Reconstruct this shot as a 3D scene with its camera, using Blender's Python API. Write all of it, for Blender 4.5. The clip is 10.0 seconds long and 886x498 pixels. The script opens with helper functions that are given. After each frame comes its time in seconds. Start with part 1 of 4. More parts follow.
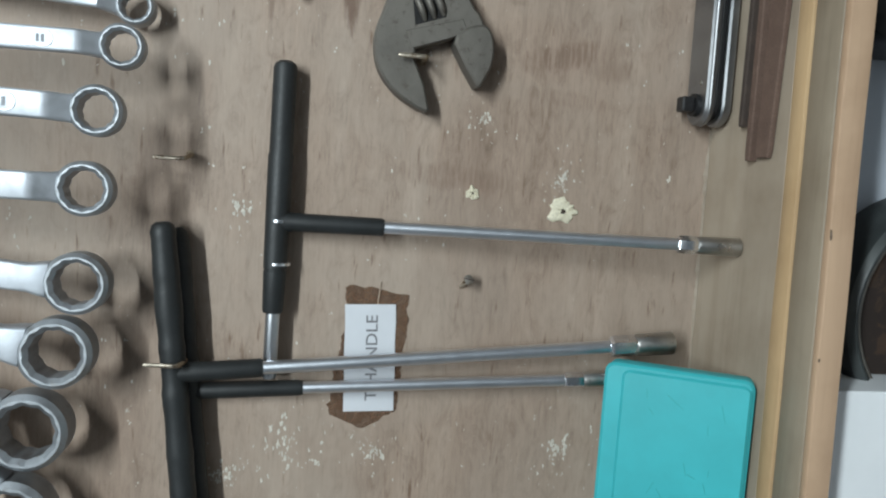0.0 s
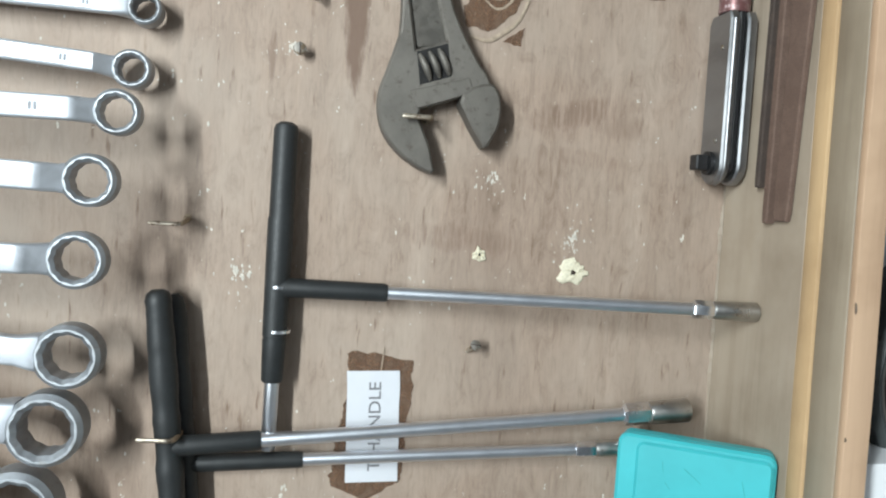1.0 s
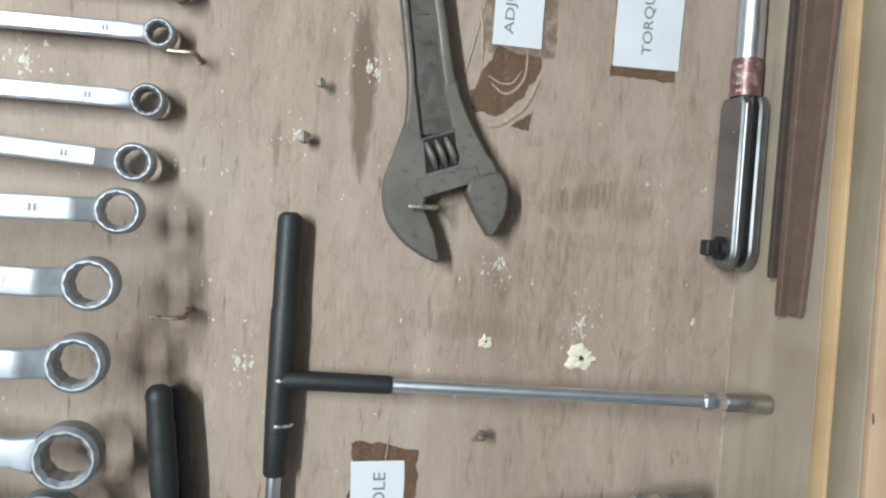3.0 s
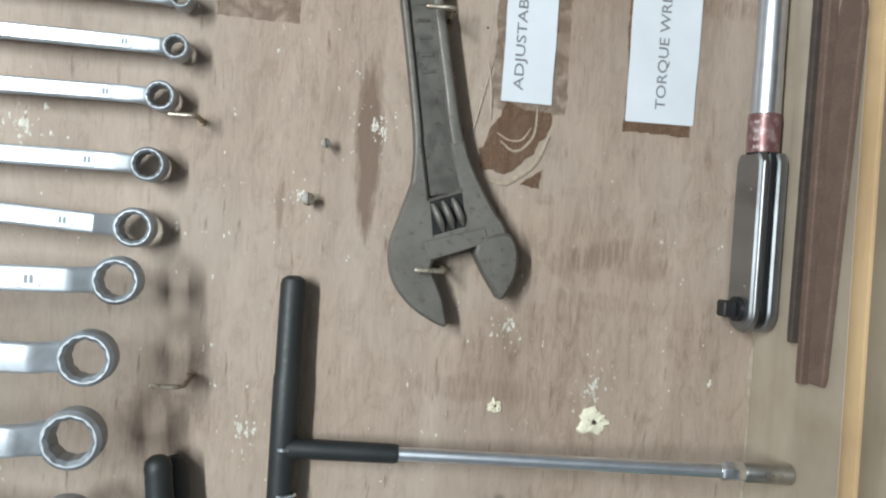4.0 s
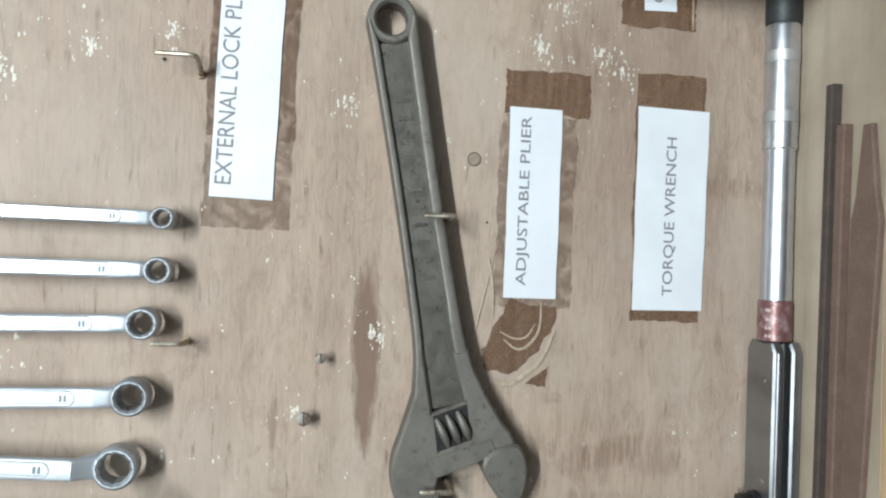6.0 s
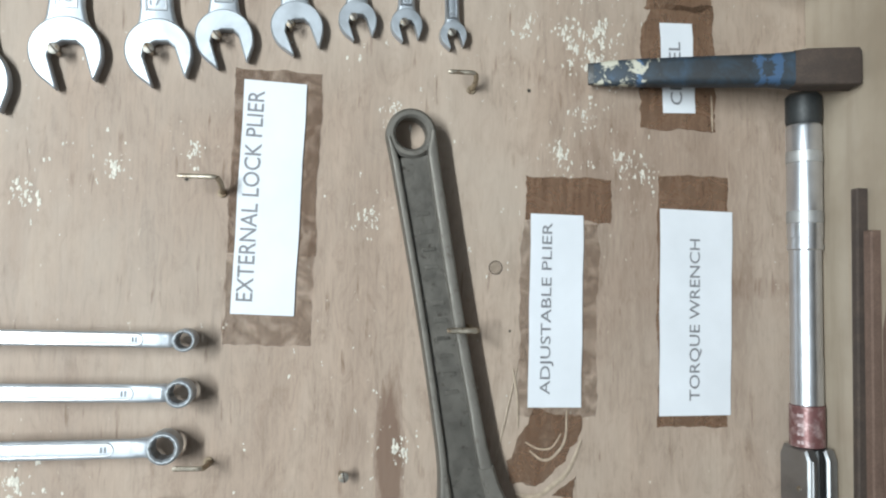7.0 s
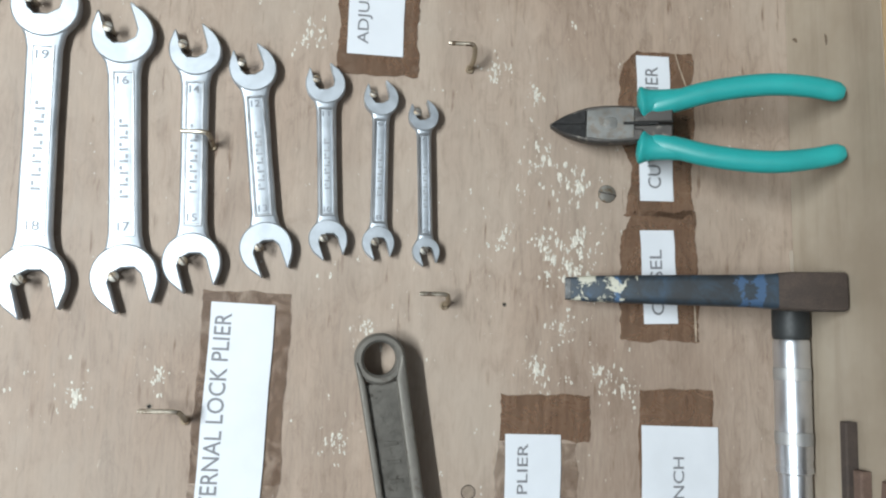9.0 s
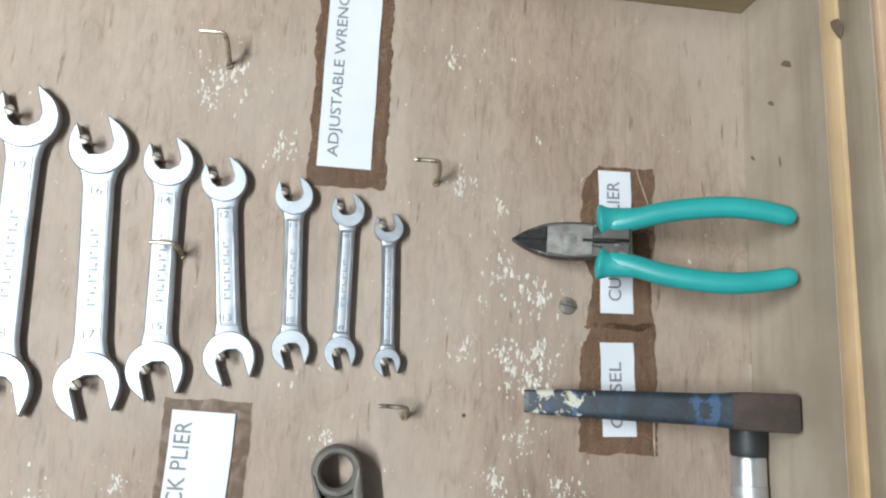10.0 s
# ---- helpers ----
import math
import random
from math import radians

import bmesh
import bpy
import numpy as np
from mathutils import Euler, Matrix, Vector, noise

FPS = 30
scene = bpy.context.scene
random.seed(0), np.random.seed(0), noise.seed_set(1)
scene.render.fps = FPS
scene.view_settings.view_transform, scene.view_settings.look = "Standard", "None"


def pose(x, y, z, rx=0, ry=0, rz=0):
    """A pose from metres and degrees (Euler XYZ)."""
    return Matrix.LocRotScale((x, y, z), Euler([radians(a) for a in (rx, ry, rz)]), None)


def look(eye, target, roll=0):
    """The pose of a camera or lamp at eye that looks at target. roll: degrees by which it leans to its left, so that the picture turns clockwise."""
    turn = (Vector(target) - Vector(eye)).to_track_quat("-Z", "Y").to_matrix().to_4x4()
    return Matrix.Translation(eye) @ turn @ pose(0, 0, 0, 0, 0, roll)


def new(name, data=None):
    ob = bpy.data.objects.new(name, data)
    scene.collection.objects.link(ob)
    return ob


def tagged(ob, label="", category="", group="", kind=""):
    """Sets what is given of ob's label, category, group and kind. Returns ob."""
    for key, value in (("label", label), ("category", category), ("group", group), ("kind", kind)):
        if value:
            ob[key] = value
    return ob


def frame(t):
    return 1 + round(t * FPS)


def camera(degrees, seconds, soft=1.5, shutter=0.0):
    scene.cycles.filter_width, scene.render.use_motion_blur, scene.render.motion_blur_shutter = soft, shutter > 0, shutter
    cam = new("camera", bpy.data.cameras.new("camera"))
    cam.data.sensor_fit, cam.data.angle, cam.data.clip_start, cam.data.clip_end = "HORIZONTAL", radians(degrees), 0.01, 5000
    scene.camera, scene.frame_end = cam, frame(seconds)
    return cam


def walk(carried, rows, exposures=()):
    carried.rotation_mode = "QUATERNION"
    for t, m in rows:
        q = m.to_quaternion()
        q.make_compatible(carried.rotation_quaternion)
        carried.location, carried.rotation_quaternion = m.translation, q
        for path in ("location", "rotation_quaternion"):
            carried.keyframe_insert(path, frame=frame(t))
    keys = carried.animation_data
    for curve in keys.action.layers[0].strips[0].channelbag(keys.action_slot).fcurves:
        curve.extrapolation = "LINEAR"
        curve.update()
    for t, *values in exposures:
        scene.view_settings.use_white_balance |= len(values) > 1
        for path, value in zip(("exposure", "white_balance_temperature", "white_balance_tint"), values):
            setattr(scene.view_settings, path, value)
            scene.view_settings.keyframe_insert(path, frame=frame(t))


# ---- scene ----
cam = camera(61.5, 10.0, soft=2.15)
EXPOSURES = [(0.0, -0.46, 6280, 6.3), (0.5, 0.01, 6350, 7.2), (1.0, 0.10, 6390, 7.6), (1.5, 0.12, 6390, 7.6), (2.5, 0.0, 6370, 7.4), (4.0, -0.03, 6350, 7.0), (5.2, 0.06, 6330, 6.8), (6.4, 0.08, 6330, 6.6), (7.5, -0.04, 6360, 7.4), (8.5, -0.11, 6390, 8.2), (10.0, 0.06, 6400, 8.8)]
PATH = [
    (0, (0.037, -0.625, 1.477), (-0.131, 1.336, 1.122), -87.4),
    (0.5, (0.056, -0.617, 1.475), (-0.076, 1.349, 1.132), -87.3),
    (1, (0.07, -0.601, 1.475), (-0.042, 1.367, 1.137), -87.2),
    (1.5, (0.096, -0.595, 1.476), (-0.004, 1.375, 1.146), -87.1),
    (2, (0.103, -0.597, 1.476), (0.007, 1.374, 1.152), -87.1),
    (2.5, (0.115, -0.591, 1.478), (0.016, 1.38, 1.156), -87.1),
    (2.7, (0.124, -0.59, 1.478), (0.025, 1.381, 1.15), -87.0),
    (3.8, (0.152, -0.573, 1.475), (0.117, 1.404, 1.176), -86.8),
    (4, (0.169, -0.57, 1.473), (0.115, 1.408, 1.184), -86.8),
    (4.5, (0.197, -0.563, 1.473), (0.17, 1.417, 1.198), -86.9),
    (5, (0.222, -0.552, 1.477), (0.235, 1.426, 1.179), -87.0),
    (5.2, (0.24, -0.545, 1.485), (0.236, 1.428, 1.158), -87.2),
    (6.3, (0.318, -0.533, 1.495), (0.343, 1.434, 1.13), -88.6),
    (6.5, (0.325, -0.532, 1.492), (0.401, 1.438, 1.156), -88.5),
    (7, (0.356, -0.53, 1.5), (0.463, 1.442, 1.184), -88.7),
    (7.5, (0.384, -0.533, 1.504), (0.45, 1.447, 1.231), -88.7),
    (8, (0.435, -0.533, 1.5), (0.538, 1.448, 1.242), -88.7),
    (8.5, (0.468, -0.531, 1.484), (0.625, 1.445, 1.219), -88.5),
    (9, (0.482, -0.53, 1.468), (0.708, 1.44, 1.207), -87.8),
    (9.5, (0.497, -0.537, 1.451), (0.782, 1.425, 1.188), -86.9),
    (10, (0.525, -0.551, 1.444), (0.885, 1.4, 1.192), -86.1),
]
walk(cam, [(t, look(eye, target, roll)) for t, eye, target, roll in PATH], EXPOSURES)

# ---- light ----
# A closed workshop room; one fluorescent tube on the ceiling in front of the cabinet, and an added fill.
world = bpy.data.worlds.new("room_world")
scene.world = world
world.use_nodes = True
world.node_tree.nodes["Background"].inputs[0].default_value = (0.75, 0.85, 1.0, 1)
world.node_tree.nodes["Background"].inputs[1].default_value = 0.03


def area_lamp(x, y, z, sx, sy, watts, colour):
    lamp = bpy.data.lights.new("room_light", "AREA")
    lamp.shape, lamp.size, lamp.size_y, lamp.energy, lamp.color = "RECTANGLE", sx, sy, watts, colour
    ob = new("room_light", lamp)
    ob.matrix_world = look((x, y, z), (0.3, -0.1, 1.35))
    return ob


area_lamp(0.55, -1.85, 2.70, 1.2, 0.05, 80, (0.925, 1.0, 1.02))
# broad weak fill light, added to lift the shade; not a real fitting
area_lamp(0.2, -2.3, 2.60, 1.6, 0.8, 7, (0.94, 1.0, 1.04))

# ---- materials ----


class Nodes:
    """A small builder for node materials."""

    def __init__(self, name):
        self.mat = bpy.data.materials.new(name)
        self.mat.use_nodes = True
        self.tree = self.mat.node_tree
        self.bsdf = self.tree.nodes["Principled BSDF"]

    def add(self, kind, **sets):
        n = self.tree.nodes.new(kind)
        for key, value in sets.items():
            n.inputs[key.replace("_", " ")].default_value = value
        return n

    def link(self, a, b):
        self.tree.links.new(a, b)

    def coords(self, scale=(1, 1, 1), random_shift=False):
        tc = self.add("ShaderNodeTexCoord")
        mp = self.add("ShaderNodeMapping")
        mp.inputs["Scale"].default_value = scale
        self.link(tc.outputs["Object"], mp.inputs["Vector"])
        if random_shift:
            info = self.add("ShaderNodeObjectInfo")
            mul = self.add("ShaderNodeMath")
            mul.operation = "MULTIPLY"
            mul.inputs[1].default_value = 13.0
            self.link(info.outputs["Random"], mul.inputs[0])
            self.link(mul.outputs[0], mp.inputs["Location"])
        return mp.outputs["Vector"]

    def noise(self, vec, scale, detail=4.0, rough=0.6, warp=0.0):
        n = self.add("ShaderNodeTexNoise", Scale=scale, Detail=detail, Roughness=rough, Distortion=warp)
        self.link(vec, n.inputs["Vector"])
        return n.outputs["Fac"]

    def ramp(self, fac, stops):
        r = self.add("ShaderNodeValToRGB")
        els = r.color_ramp.elements
        while len(els) < len(stops):
            els.new(0.5)
        for e, (p, c) in zip(els, stops):
            e.position, e.color = p, (*c, 1) if len(c) == 3 else c
        self.link(fac, r.inputs["Fac"])
        return r.outputs["Color"]

    def mix(self, fac, a, b, mode="MIX"):
        m = self.add("ShaderNodeMix")
        m.data_type, m.blend_type = "RGBA", mode
        for sock, v in ((m.inputs[0], fac), (m.inputs[6], a), (m.inputs[7], b)):
            if hasattr(v, "links"):
                self.link(v, sock)
            else:
                sock.default_value = v if not isinstance(v, tuple) or len(v) == 4 else (*v, 1)
        return m.outputs[2]

    def math(self, op, a, b=0.0, c=0.0, clamp=False):
        m = self.add("ShaderNodeMath")
        m.operation, m.use_clamp = op, clamp
        for sock, v in zip(m.inputs, (a, b, c)):
            if hasattr(v, "links"):
                self.link(v, sock)
            else:
                sock.default_value = v
        return m.outputs[0]

    def bump(self, height, strength=0.3, distance=0.001):
        b = self.add("ShaderNodeBump", Strength=strength, Distance=distance)
        self.link(height, b.inputs["Height"])
        self.link(b.outputs["Normal"], self.bsdf.inputs["Normal"])

    def put(self, colour=None, rough=None, metal=None, coat=None):
        for key, v in (("Base Color", colour), ("Roughness", rough), ("Metallic", metal), ("Coat Weight", coat)):
            if v is None:
                continue
            if hasattr(v, "links"):
                self.link(v, self.bsdf.inputs[key])
            else:
                self.bsdf.inputs[key].default_value = v if not isinstance(v, tuple) else (*v, 1)
        return self.mat


def wood(name, dark, mid, light, along, rough=0.55, bump=0.25, fine=900.0):
    """Wood whose grain runs along the axis that has the small factor in along."""
    k = Nodes(name)
    v = k.coords(along, True)
    broad = k.noise(v, 9.0, 3, 0.55, 0.4)
    grain = k.noise(v, 60.0, 5, 0.7, 0.2)
    base = k.ramp(broad, [(0.3, dark), (0.5, mid), (0.72, light)])
    streak = k.ramp(grain, [(0.30, (0.84, 0.82, 0.80)), (0.5, (1, 1, 1)), (0.75, (1.05, 1.05, 1.04))])
    col = k.mix(1.0, base, streak, "MULTIPLY")
    grime = k.ramp(k.noise(k.coords((1, 1, 1)), 14.0, 4, 0.6), [(0.35, (0.78, 0.75, 0.72)), (0.6, (1, 1, 1))])
    col = k.mix(0.8, col, grime, "MULTIPLY")
    k.bump(grain, bump, 0.0006)
    return k.put(col, rough, 0.0)


def board_wood():
    """Weathered plywood: fine grain along x, dull brown with stains and a painted shadow that have shapes of their own.
    """
    k = Nodes("plywood_board")
    raw = k.coords((1, 1, 1))
    v = k.coords((0.16, 1, 1))
    broad = k.noise(v, 9.0, 5, 0.62, 1.2)
    mid = k.noise(v, 85.0, 6, 0.72, 0.8)
    fine = k.noise(k.coords((0.08, 1, 1)), 520.0, 4, 0.7)
    base = k.ramp(broad, [(0.25, (0.232, 0.166, 0.126)), (0.5, (0.306, 0.229, 0.178)), (0.75, (0.362, 0.284, 0.228))])
    col = k.mix(1.0, base, k.ramp(mid, [(0.28, (0.69, 0.65, 0.61)), (0.42, (0.94, 0.94, 0.93)), (0.70, (1.08, 1.08, 1.08))]), "MULTIPLY")
    col = k.mix(1.0, col, k.ramp(fine, [(0.30, (0.84, 0.82, 0.80)), (0.50, (1, 1, 1)), (0.8, (1.06, 1.06, 1.06))]), "MULTIPLY")
    mottle = k.noise(k.coords((0.4, 1, 1)), 70.0, 6, 0.75, 1.5)
    col = k.mix(1.0, col, k.ramp(mottle, [(0.30, (0.76, 0.72, 0.69)), (0.48, (1, 1, 1)), (0.70, (1.13, 1.13, 1.12))]), "MULTIPLY")
    patch = k.noise(raw, 5.0, 4, 0.55, 0.5)
    col = k.mix(k.ramp(patch, [(0.40, (0, 0, 0)), (0.68, (0.55, 0.55, 0.55))]), col, (0.372, 0.312, 0.258))
    # short dark checks along the grain
    check = k.noise(k.coords((0.14, 1, 1)), 170.0, 3, 0.6)
    gate = k.noise(raw, 22.0, 3, 0.5)
    checks = k.math("MULTIPLY", k.ramp(check, [(0.60, (0, 0, 0)), (0.70, (1, 1, 1))]), k.ramp(gate, [(0.43, (0, 0, 0)), (0.58, (1, 1, 1))]))
    col = k.mix(k.math("MULTIPLY", checks, 0.8), col, (0.13, 0.075, 0.045))
    sep = k.add("ShaderNodeSeparateXYZ")
    k.link(raw, sep.inputs[0])
    wob = k.noise(k.coords((0.2, 1, 1)), 90.0, 5, 0.75)
    # stains and one painted shadow: centre x, centre z, half length, half height, depth of colour
    # the broad patch at 0.40, 1.235 paints a shadow on the lower board
    for cx, cz, rx, rz, deep in ((0.230, 1.451, 0.080, 0.0115, 0.84), (0.180, 1.515, 0.022, 0.004, 0.5), 
                                 (0.145, 1.225, 0.012, 0.03, 0.28), (0.335, 1.190, 0.10, 0.03, 0.18), (0.44, 1.300, 0.05, 0.06, 0.16), (0.40, 1.235, 0.17, 0.085, 0.32),
                                 (0.02, 1.60, 0.07, 0.02, 0.22), (-0.14, 1.62, 0.09, 0.03, 0.22)):
        dx = k.math("MULTIPLY", k.math("SUBTRACT", sep.outputs[0], cx), 1 / rx)
        dz = k.math("MULTIPLY", k.math("SUBTRACT", sep.outputs[2], cz), 1 / rz)
        d = k.math("ADD", k.math("MULTIPLY", dx, dx), k.math("MULTIPLY", dz, dz))
        d = k.math("ADD", d, k.math("MULTIPLY", k.math("SUBTRACT", wob, 0.47), 1.9 if deep > 0.7 else 2.6))
        m = k.math("MULTIPLY", k.math("MULTIPLY", k.math("SUBTRACT", 1.0, d), 1.9 if deep > 0.7 else 1.1, clamp=True), deep)
        col = k.mix(m, col, (0.125, 0.072, 0.047))
    # rows of torn fibres, dark and short along the grain: middle x, half height in x, ends in z, slope
    comb = k.ramp(k.noise(k.coords((0.10, 1, 1)), 210.0, 3, 0.65), [(0.46, (0, 0, 0)), (0.60, (1, 1, 1))])
    for cx, rx, z0, z1, slope, deep in ((0.155, 0.013, 1.205, 1.320, -0.20, 0.62), (0.118, 0.008, 1.215, 1.300, 0.1, 0.35), (0.520, 0.016, 1.215, 1.300, 0.0, 0.5), (0.045, 0.012, 1.30, 1.42, 0.05, 0.5), (0.36, 0.010, 1.14, 1.20, 0.0, 0.6)):
        line = k.math("ADD", k.math("MULTIPLY", k.math("SUBTRACT", sep.outputs[2], (z0 + z1) / 2), slope), cx)
        dx = k.math("MULTIPLY", k.math("SUBTRACT", sep.outputs[0], line), 1 / rx)
        dz = k.math("MULTIPLY", k.math("SUBTRACT", sep.outputs[2], (z0 + z1) / 2), 2 / (z1 - z0))
        d = k.math("ADD", k.math("MULTIPLY", dx, dx), k.math("MULTIPLY", dz, dz))
        d = k.math("ADD", d, k.math("MULTIPLY", k.math("SUBTRACT", wob, 0.5), 3.0))
        m = k.math("MULTIPLY", k.math("MULTIPLY", k.math("SUBTRACT", 1.0, d), 1.4, clamp=True), k.math("MULTIPLY", k.math("ADD", k.math("MULTIPLY", comb, 0.75), 0.25), deep))
        col = k.mix(m, col, (0.150, 0.090, 0.062))
    pale = k.noise(k.coords((0.4, 1, 1)), 240.0, 2, 0.5)
    col = k.mix(k.ramp(pale, [(0.72, (0, 0, 0)), (0.78, (0.5, 0.5, 0.5))]), col, (0.62, 0.55, 0.45))
    k.bump(k.math("ADD", k.math("MULTIPLY", fine, 0.6), mid), 0.28, 0.0005)
    return k.put(col, k.ramp(mid, [(0.3, (0.55, 0.55, 0.55)), (0.7, (0.72, 0.72, 0.72))]), 0.0)


def metal(name, colour, rough, spread=0.1, spots=None, spot_colour=(0.1, 0.09, 0.08), fine=600.0, metallic=1.0, bump=0.08, marks=True):
    k = Nodes(name)
    v = k.coords((1, 1, 1), True)
    a = k.noise(v, 90.0, 4, 0.6)
    b = k.noise(v, fine, 2, 0.5)
    col = k.mix(1.0, colour, k.ramp(a, [(0.3, (0.92, 0.92, 0.92)), (0.6, (1, 1, 1))]), "MULTIPLY")
    if marks:
        col = k.mix(1.0, col, k.ramp(k.noise(v, 24.0, 4, 0.65, 0.6), [(0.32, (0.80, 0.80, 0.80)), (0.5, (1, 1, 1)), (0.68, (1.10, 1.10, 1.10))]), "MULTIPLY")
    if spots:
        col = k.mix(k.ramp(k.noise(v, 160.0, 5, 0.7), [(spots, (0, 0, 0)), (spots + 0.1, (1, 1, 1))]), col, spot_colour)
    k.bump(b, bump, 0.0003)
    return k.put(col, k.ramp(a, [(0.3, (rough - spread,) * 3), (0.7, (rough + spread,) * 3)]), metallic)


def plain(name, colour, rough, vary=0.15, scale=40.0, coat=0.0, bump=0.1, fine=400.0):
    k = Nodes(name)
    v = k.coords((1, 1, 1), True)
    a = k.noise(v, scale, 5, 0.6)
    b = k.noise(v, fine, 3, 0.6)
    col = k.mix(1.0, colour, k.ramp(a, [(0.3, (1 - vary,) * 3), (0.7, (1 + vary * 0.4,) * 3)]), "MULTIPLY")
    k.bump(b, bump, 0.0003)
    return k.put(col, k.ramp(b, [(0.3, (rough * 0.85,) * 3), (0.7, (min(1, rough * 1.15),) * 3)]), 0.0, coat)


def two_tone(name, a, b, at, scale, rough, metallic=0.0, bump=0.3, width=0.06):
    k = Nodes(name)
    v = k.coords((1, 1, 1), True)
    n = k.noise(v, scale, 6, 0.65, 0.3)
    f = k.noise(v, 700.0, 3, 0.6)
    col = k.mix(k.ramp(n, [(at, (0, 0, 0)), (at + width, (1, 1, 1))]), a, b)
    col = k.mix(1.0, col, k.ramp(f, [(0.3, (0.75, 0.75, 0.75)), (0.6, (1, 1, 1))]), "MULTIPLY")
    k.bump(k.math("ADD", n, k.math("MULTIPLY", f, 0.4)), bump, 0.0005)
    return k.put(col, rough, metallic)


def tape_film(name, share_low, share_mid, share_high):
    """Brown packing tape: glossy film through which the grain shows, with pale creases."""
    k = Nodes(name)
    v = k.coords((0.12, 1, 1), True)
    g = k.noise(v, 260.0, 4, 0.7)
    raw = k.coords((1, 1, 1), True)
    blot = k.noise(raw, 45.0, 4, 0.6, 0.6)
    col = k.ramp(g, [(0.3, (0.122, 0.068, 0.042)), (0.5, (0.160, 0.094, 0.060)), (0.72, (0.205, 0.128, 0.085))])
    crease = k.noise(raw, 30.0, 2, 0.5, 3.0)
    lines = k.ramp(crease, [(0.485, (0, 0, 0)), (0.5, (1, 1, 1)), (0.515, (0, 0, 0))])
    col = k.mix(k.math("MULTIPLY", lines, 0.15), col, (0.40, 0.30, 0.21))
    k.bump(blot, 0.5, 0.0012)
    k.put(col, k.ramp(blot, [(0.3, (0.16, 0.16, 0.16)), (0.7, (0.38, 0.38, 0.38))]), 0.0)
    clear = k.add("ShaderNodeBsdfTransparent")
    share = k.add("ShaderNodeMixShader")
    k.link(k.ramp(blot, [(0.36, (share_low,) * 3), (0.50, (share_mid,) * 3), (0.66, (share_high,) * 3)]), share.inputs[0])
    k.link(clear.outputs[0], share.inputs[1])
    k.link(k.bsdf.outputs[0], share.inputs[2])
    k.link(share.outputs[0], k.tree.nodes["Material Output"].inputs["Surface"])
    return k.mat


def chisel_paint():
    """Blue paint worn to dark steel, with bright blue and cream remains towards the edge end (local x up the blade)."""
    k = Nodes("worn_blue_paint")
    raw = k.coords((1, 1, 1))
    sep = k.add("ShaderNodeSeparateXYZ")
    k.link(raw, sep.inputs[0])
    n = k.noise(raw, 70.0, 5, 0.65, 0.4)
    col = k.ramp(n, [(0.40, (0.012, 0.014, 0.017)), (0.52, (0.015, 0.024, 0.034)), (0.66, (0.018, 0.035, 0.058)), (0.80, (0.034, 0.075, 0.15))])
    # bright remains in two places, cream on the edge end
    for at, half, tone in ((0.056, 0.0045, (0.030, 0.068, 0.135)), (0.068, 0.0028, (0.030, 0.066, 0.13)), (0.152, 0.0030, (0.034, 0.080, 0.16)), (0.173, 0.018, (0.40, 0.38, 0.31))):
        d = k.math("MULTIPLY", k.math("ABSOLUTE", k.math("SUBTRACT", sep.outputs[0], at)), 1 / half)
        d = k.math("ADD", d, k.math("MULTIPLY", k.math("SUBTRACT", n, 0.46), 12.0))
        col = k.mix(k.math("MULTIPLY", k.math("SUBTRACT", 1.15, d, clamp=True), 2.0, clamp=True), col, tone)
    k.bump(n, 0.4, 0.0006)
    return k.put(col, 0.62, 0.0)


M_BOARD = board_wood()
M_LEDGE = wood("pale_ledge_wood", (0.258, 0.208, 0.156), (0.324, 0.265, 0.203), (0.368, 0.308, 0.242), (0.08, 1, 1), 0.6)
M_RAIL_PALE = wood("pale_rail_wood", (0.36, 0.238, 0.122), (0.44, 0.298, 0.160), (0.50, 0.355, 0.205), (0.06, 1, 1), 0.72)
M_RAIL_DARK = wood("grey_rail_wood", (0.190, 0.150, 0.106), (0.245, 0.198, 0.143), (0.295, 0.243, 0.180), (0.06, 1, 1), 0.6)
M_RAIL_PINK = wood("planed_rail_wood", (0.36, 0.235, 0.148), (0.43, 0.290, 0.188), (0.48, 0.340, 0.230), (0.05, 1, 1), 0.75)
M_SIDE = wood("side_panel_wood", (0.26, 0.20, 0.11), (0.33, 0.26, 0.155), (0.38, 0.31, 0.2), (1, 1, 0.08), 0.55)
M_CHROME = metal("satin_chrome", (0.475, 0.505, 0.545), 0.52, 0.07, None, (0, 0, 0), 500.0, 1.0, 0.12)
M_CHROME_BRIGHT = metal("bright_chrome", (0.80, 0.82, 0.86), 0.24, 0.07)
M_SHANK = metal("brushed_shank_chrome", (0.52, 0.545, 0.585), 0.58, 0.08, None, (0, 0, 0), 500.0, 0.8, 0.2)
M_RING = metal("worn_ring_chrome", (0.42, 0.44, 0.465), 0.57, 0.10, 0.56, (0.34, 0.34, 0.34), 500.0, 1.0, 0.2)
M_BORDER = metal("stamped_border_chrome", (0.46, 0.47, 0.49), 0.36, 0.08)
M_STAMP = plain("dark_stamp", (0.20, 0.21, 0.23), 0.5, 0.3, 400.0)
M_SHAFT = metal("polished_shaft_chrome", (0.74, 0.77, 0.83), 0.36, 0.01, None, (0, 0, 0), 900.0, 1.0, 0.005, False)
M_TUBE = metal("drawn_tube_chrome", (0.64, 0.655, 0.69), 0.36, 0.02, None, (0, 0, 0), 900.0, 1.0, 0.03, False)
M_STEEL = metal("brushed_head_steel", (0.30, 0.305, 0.315), 0.42, 0.06, 0.66, (0.3, 0.29, 0.28))
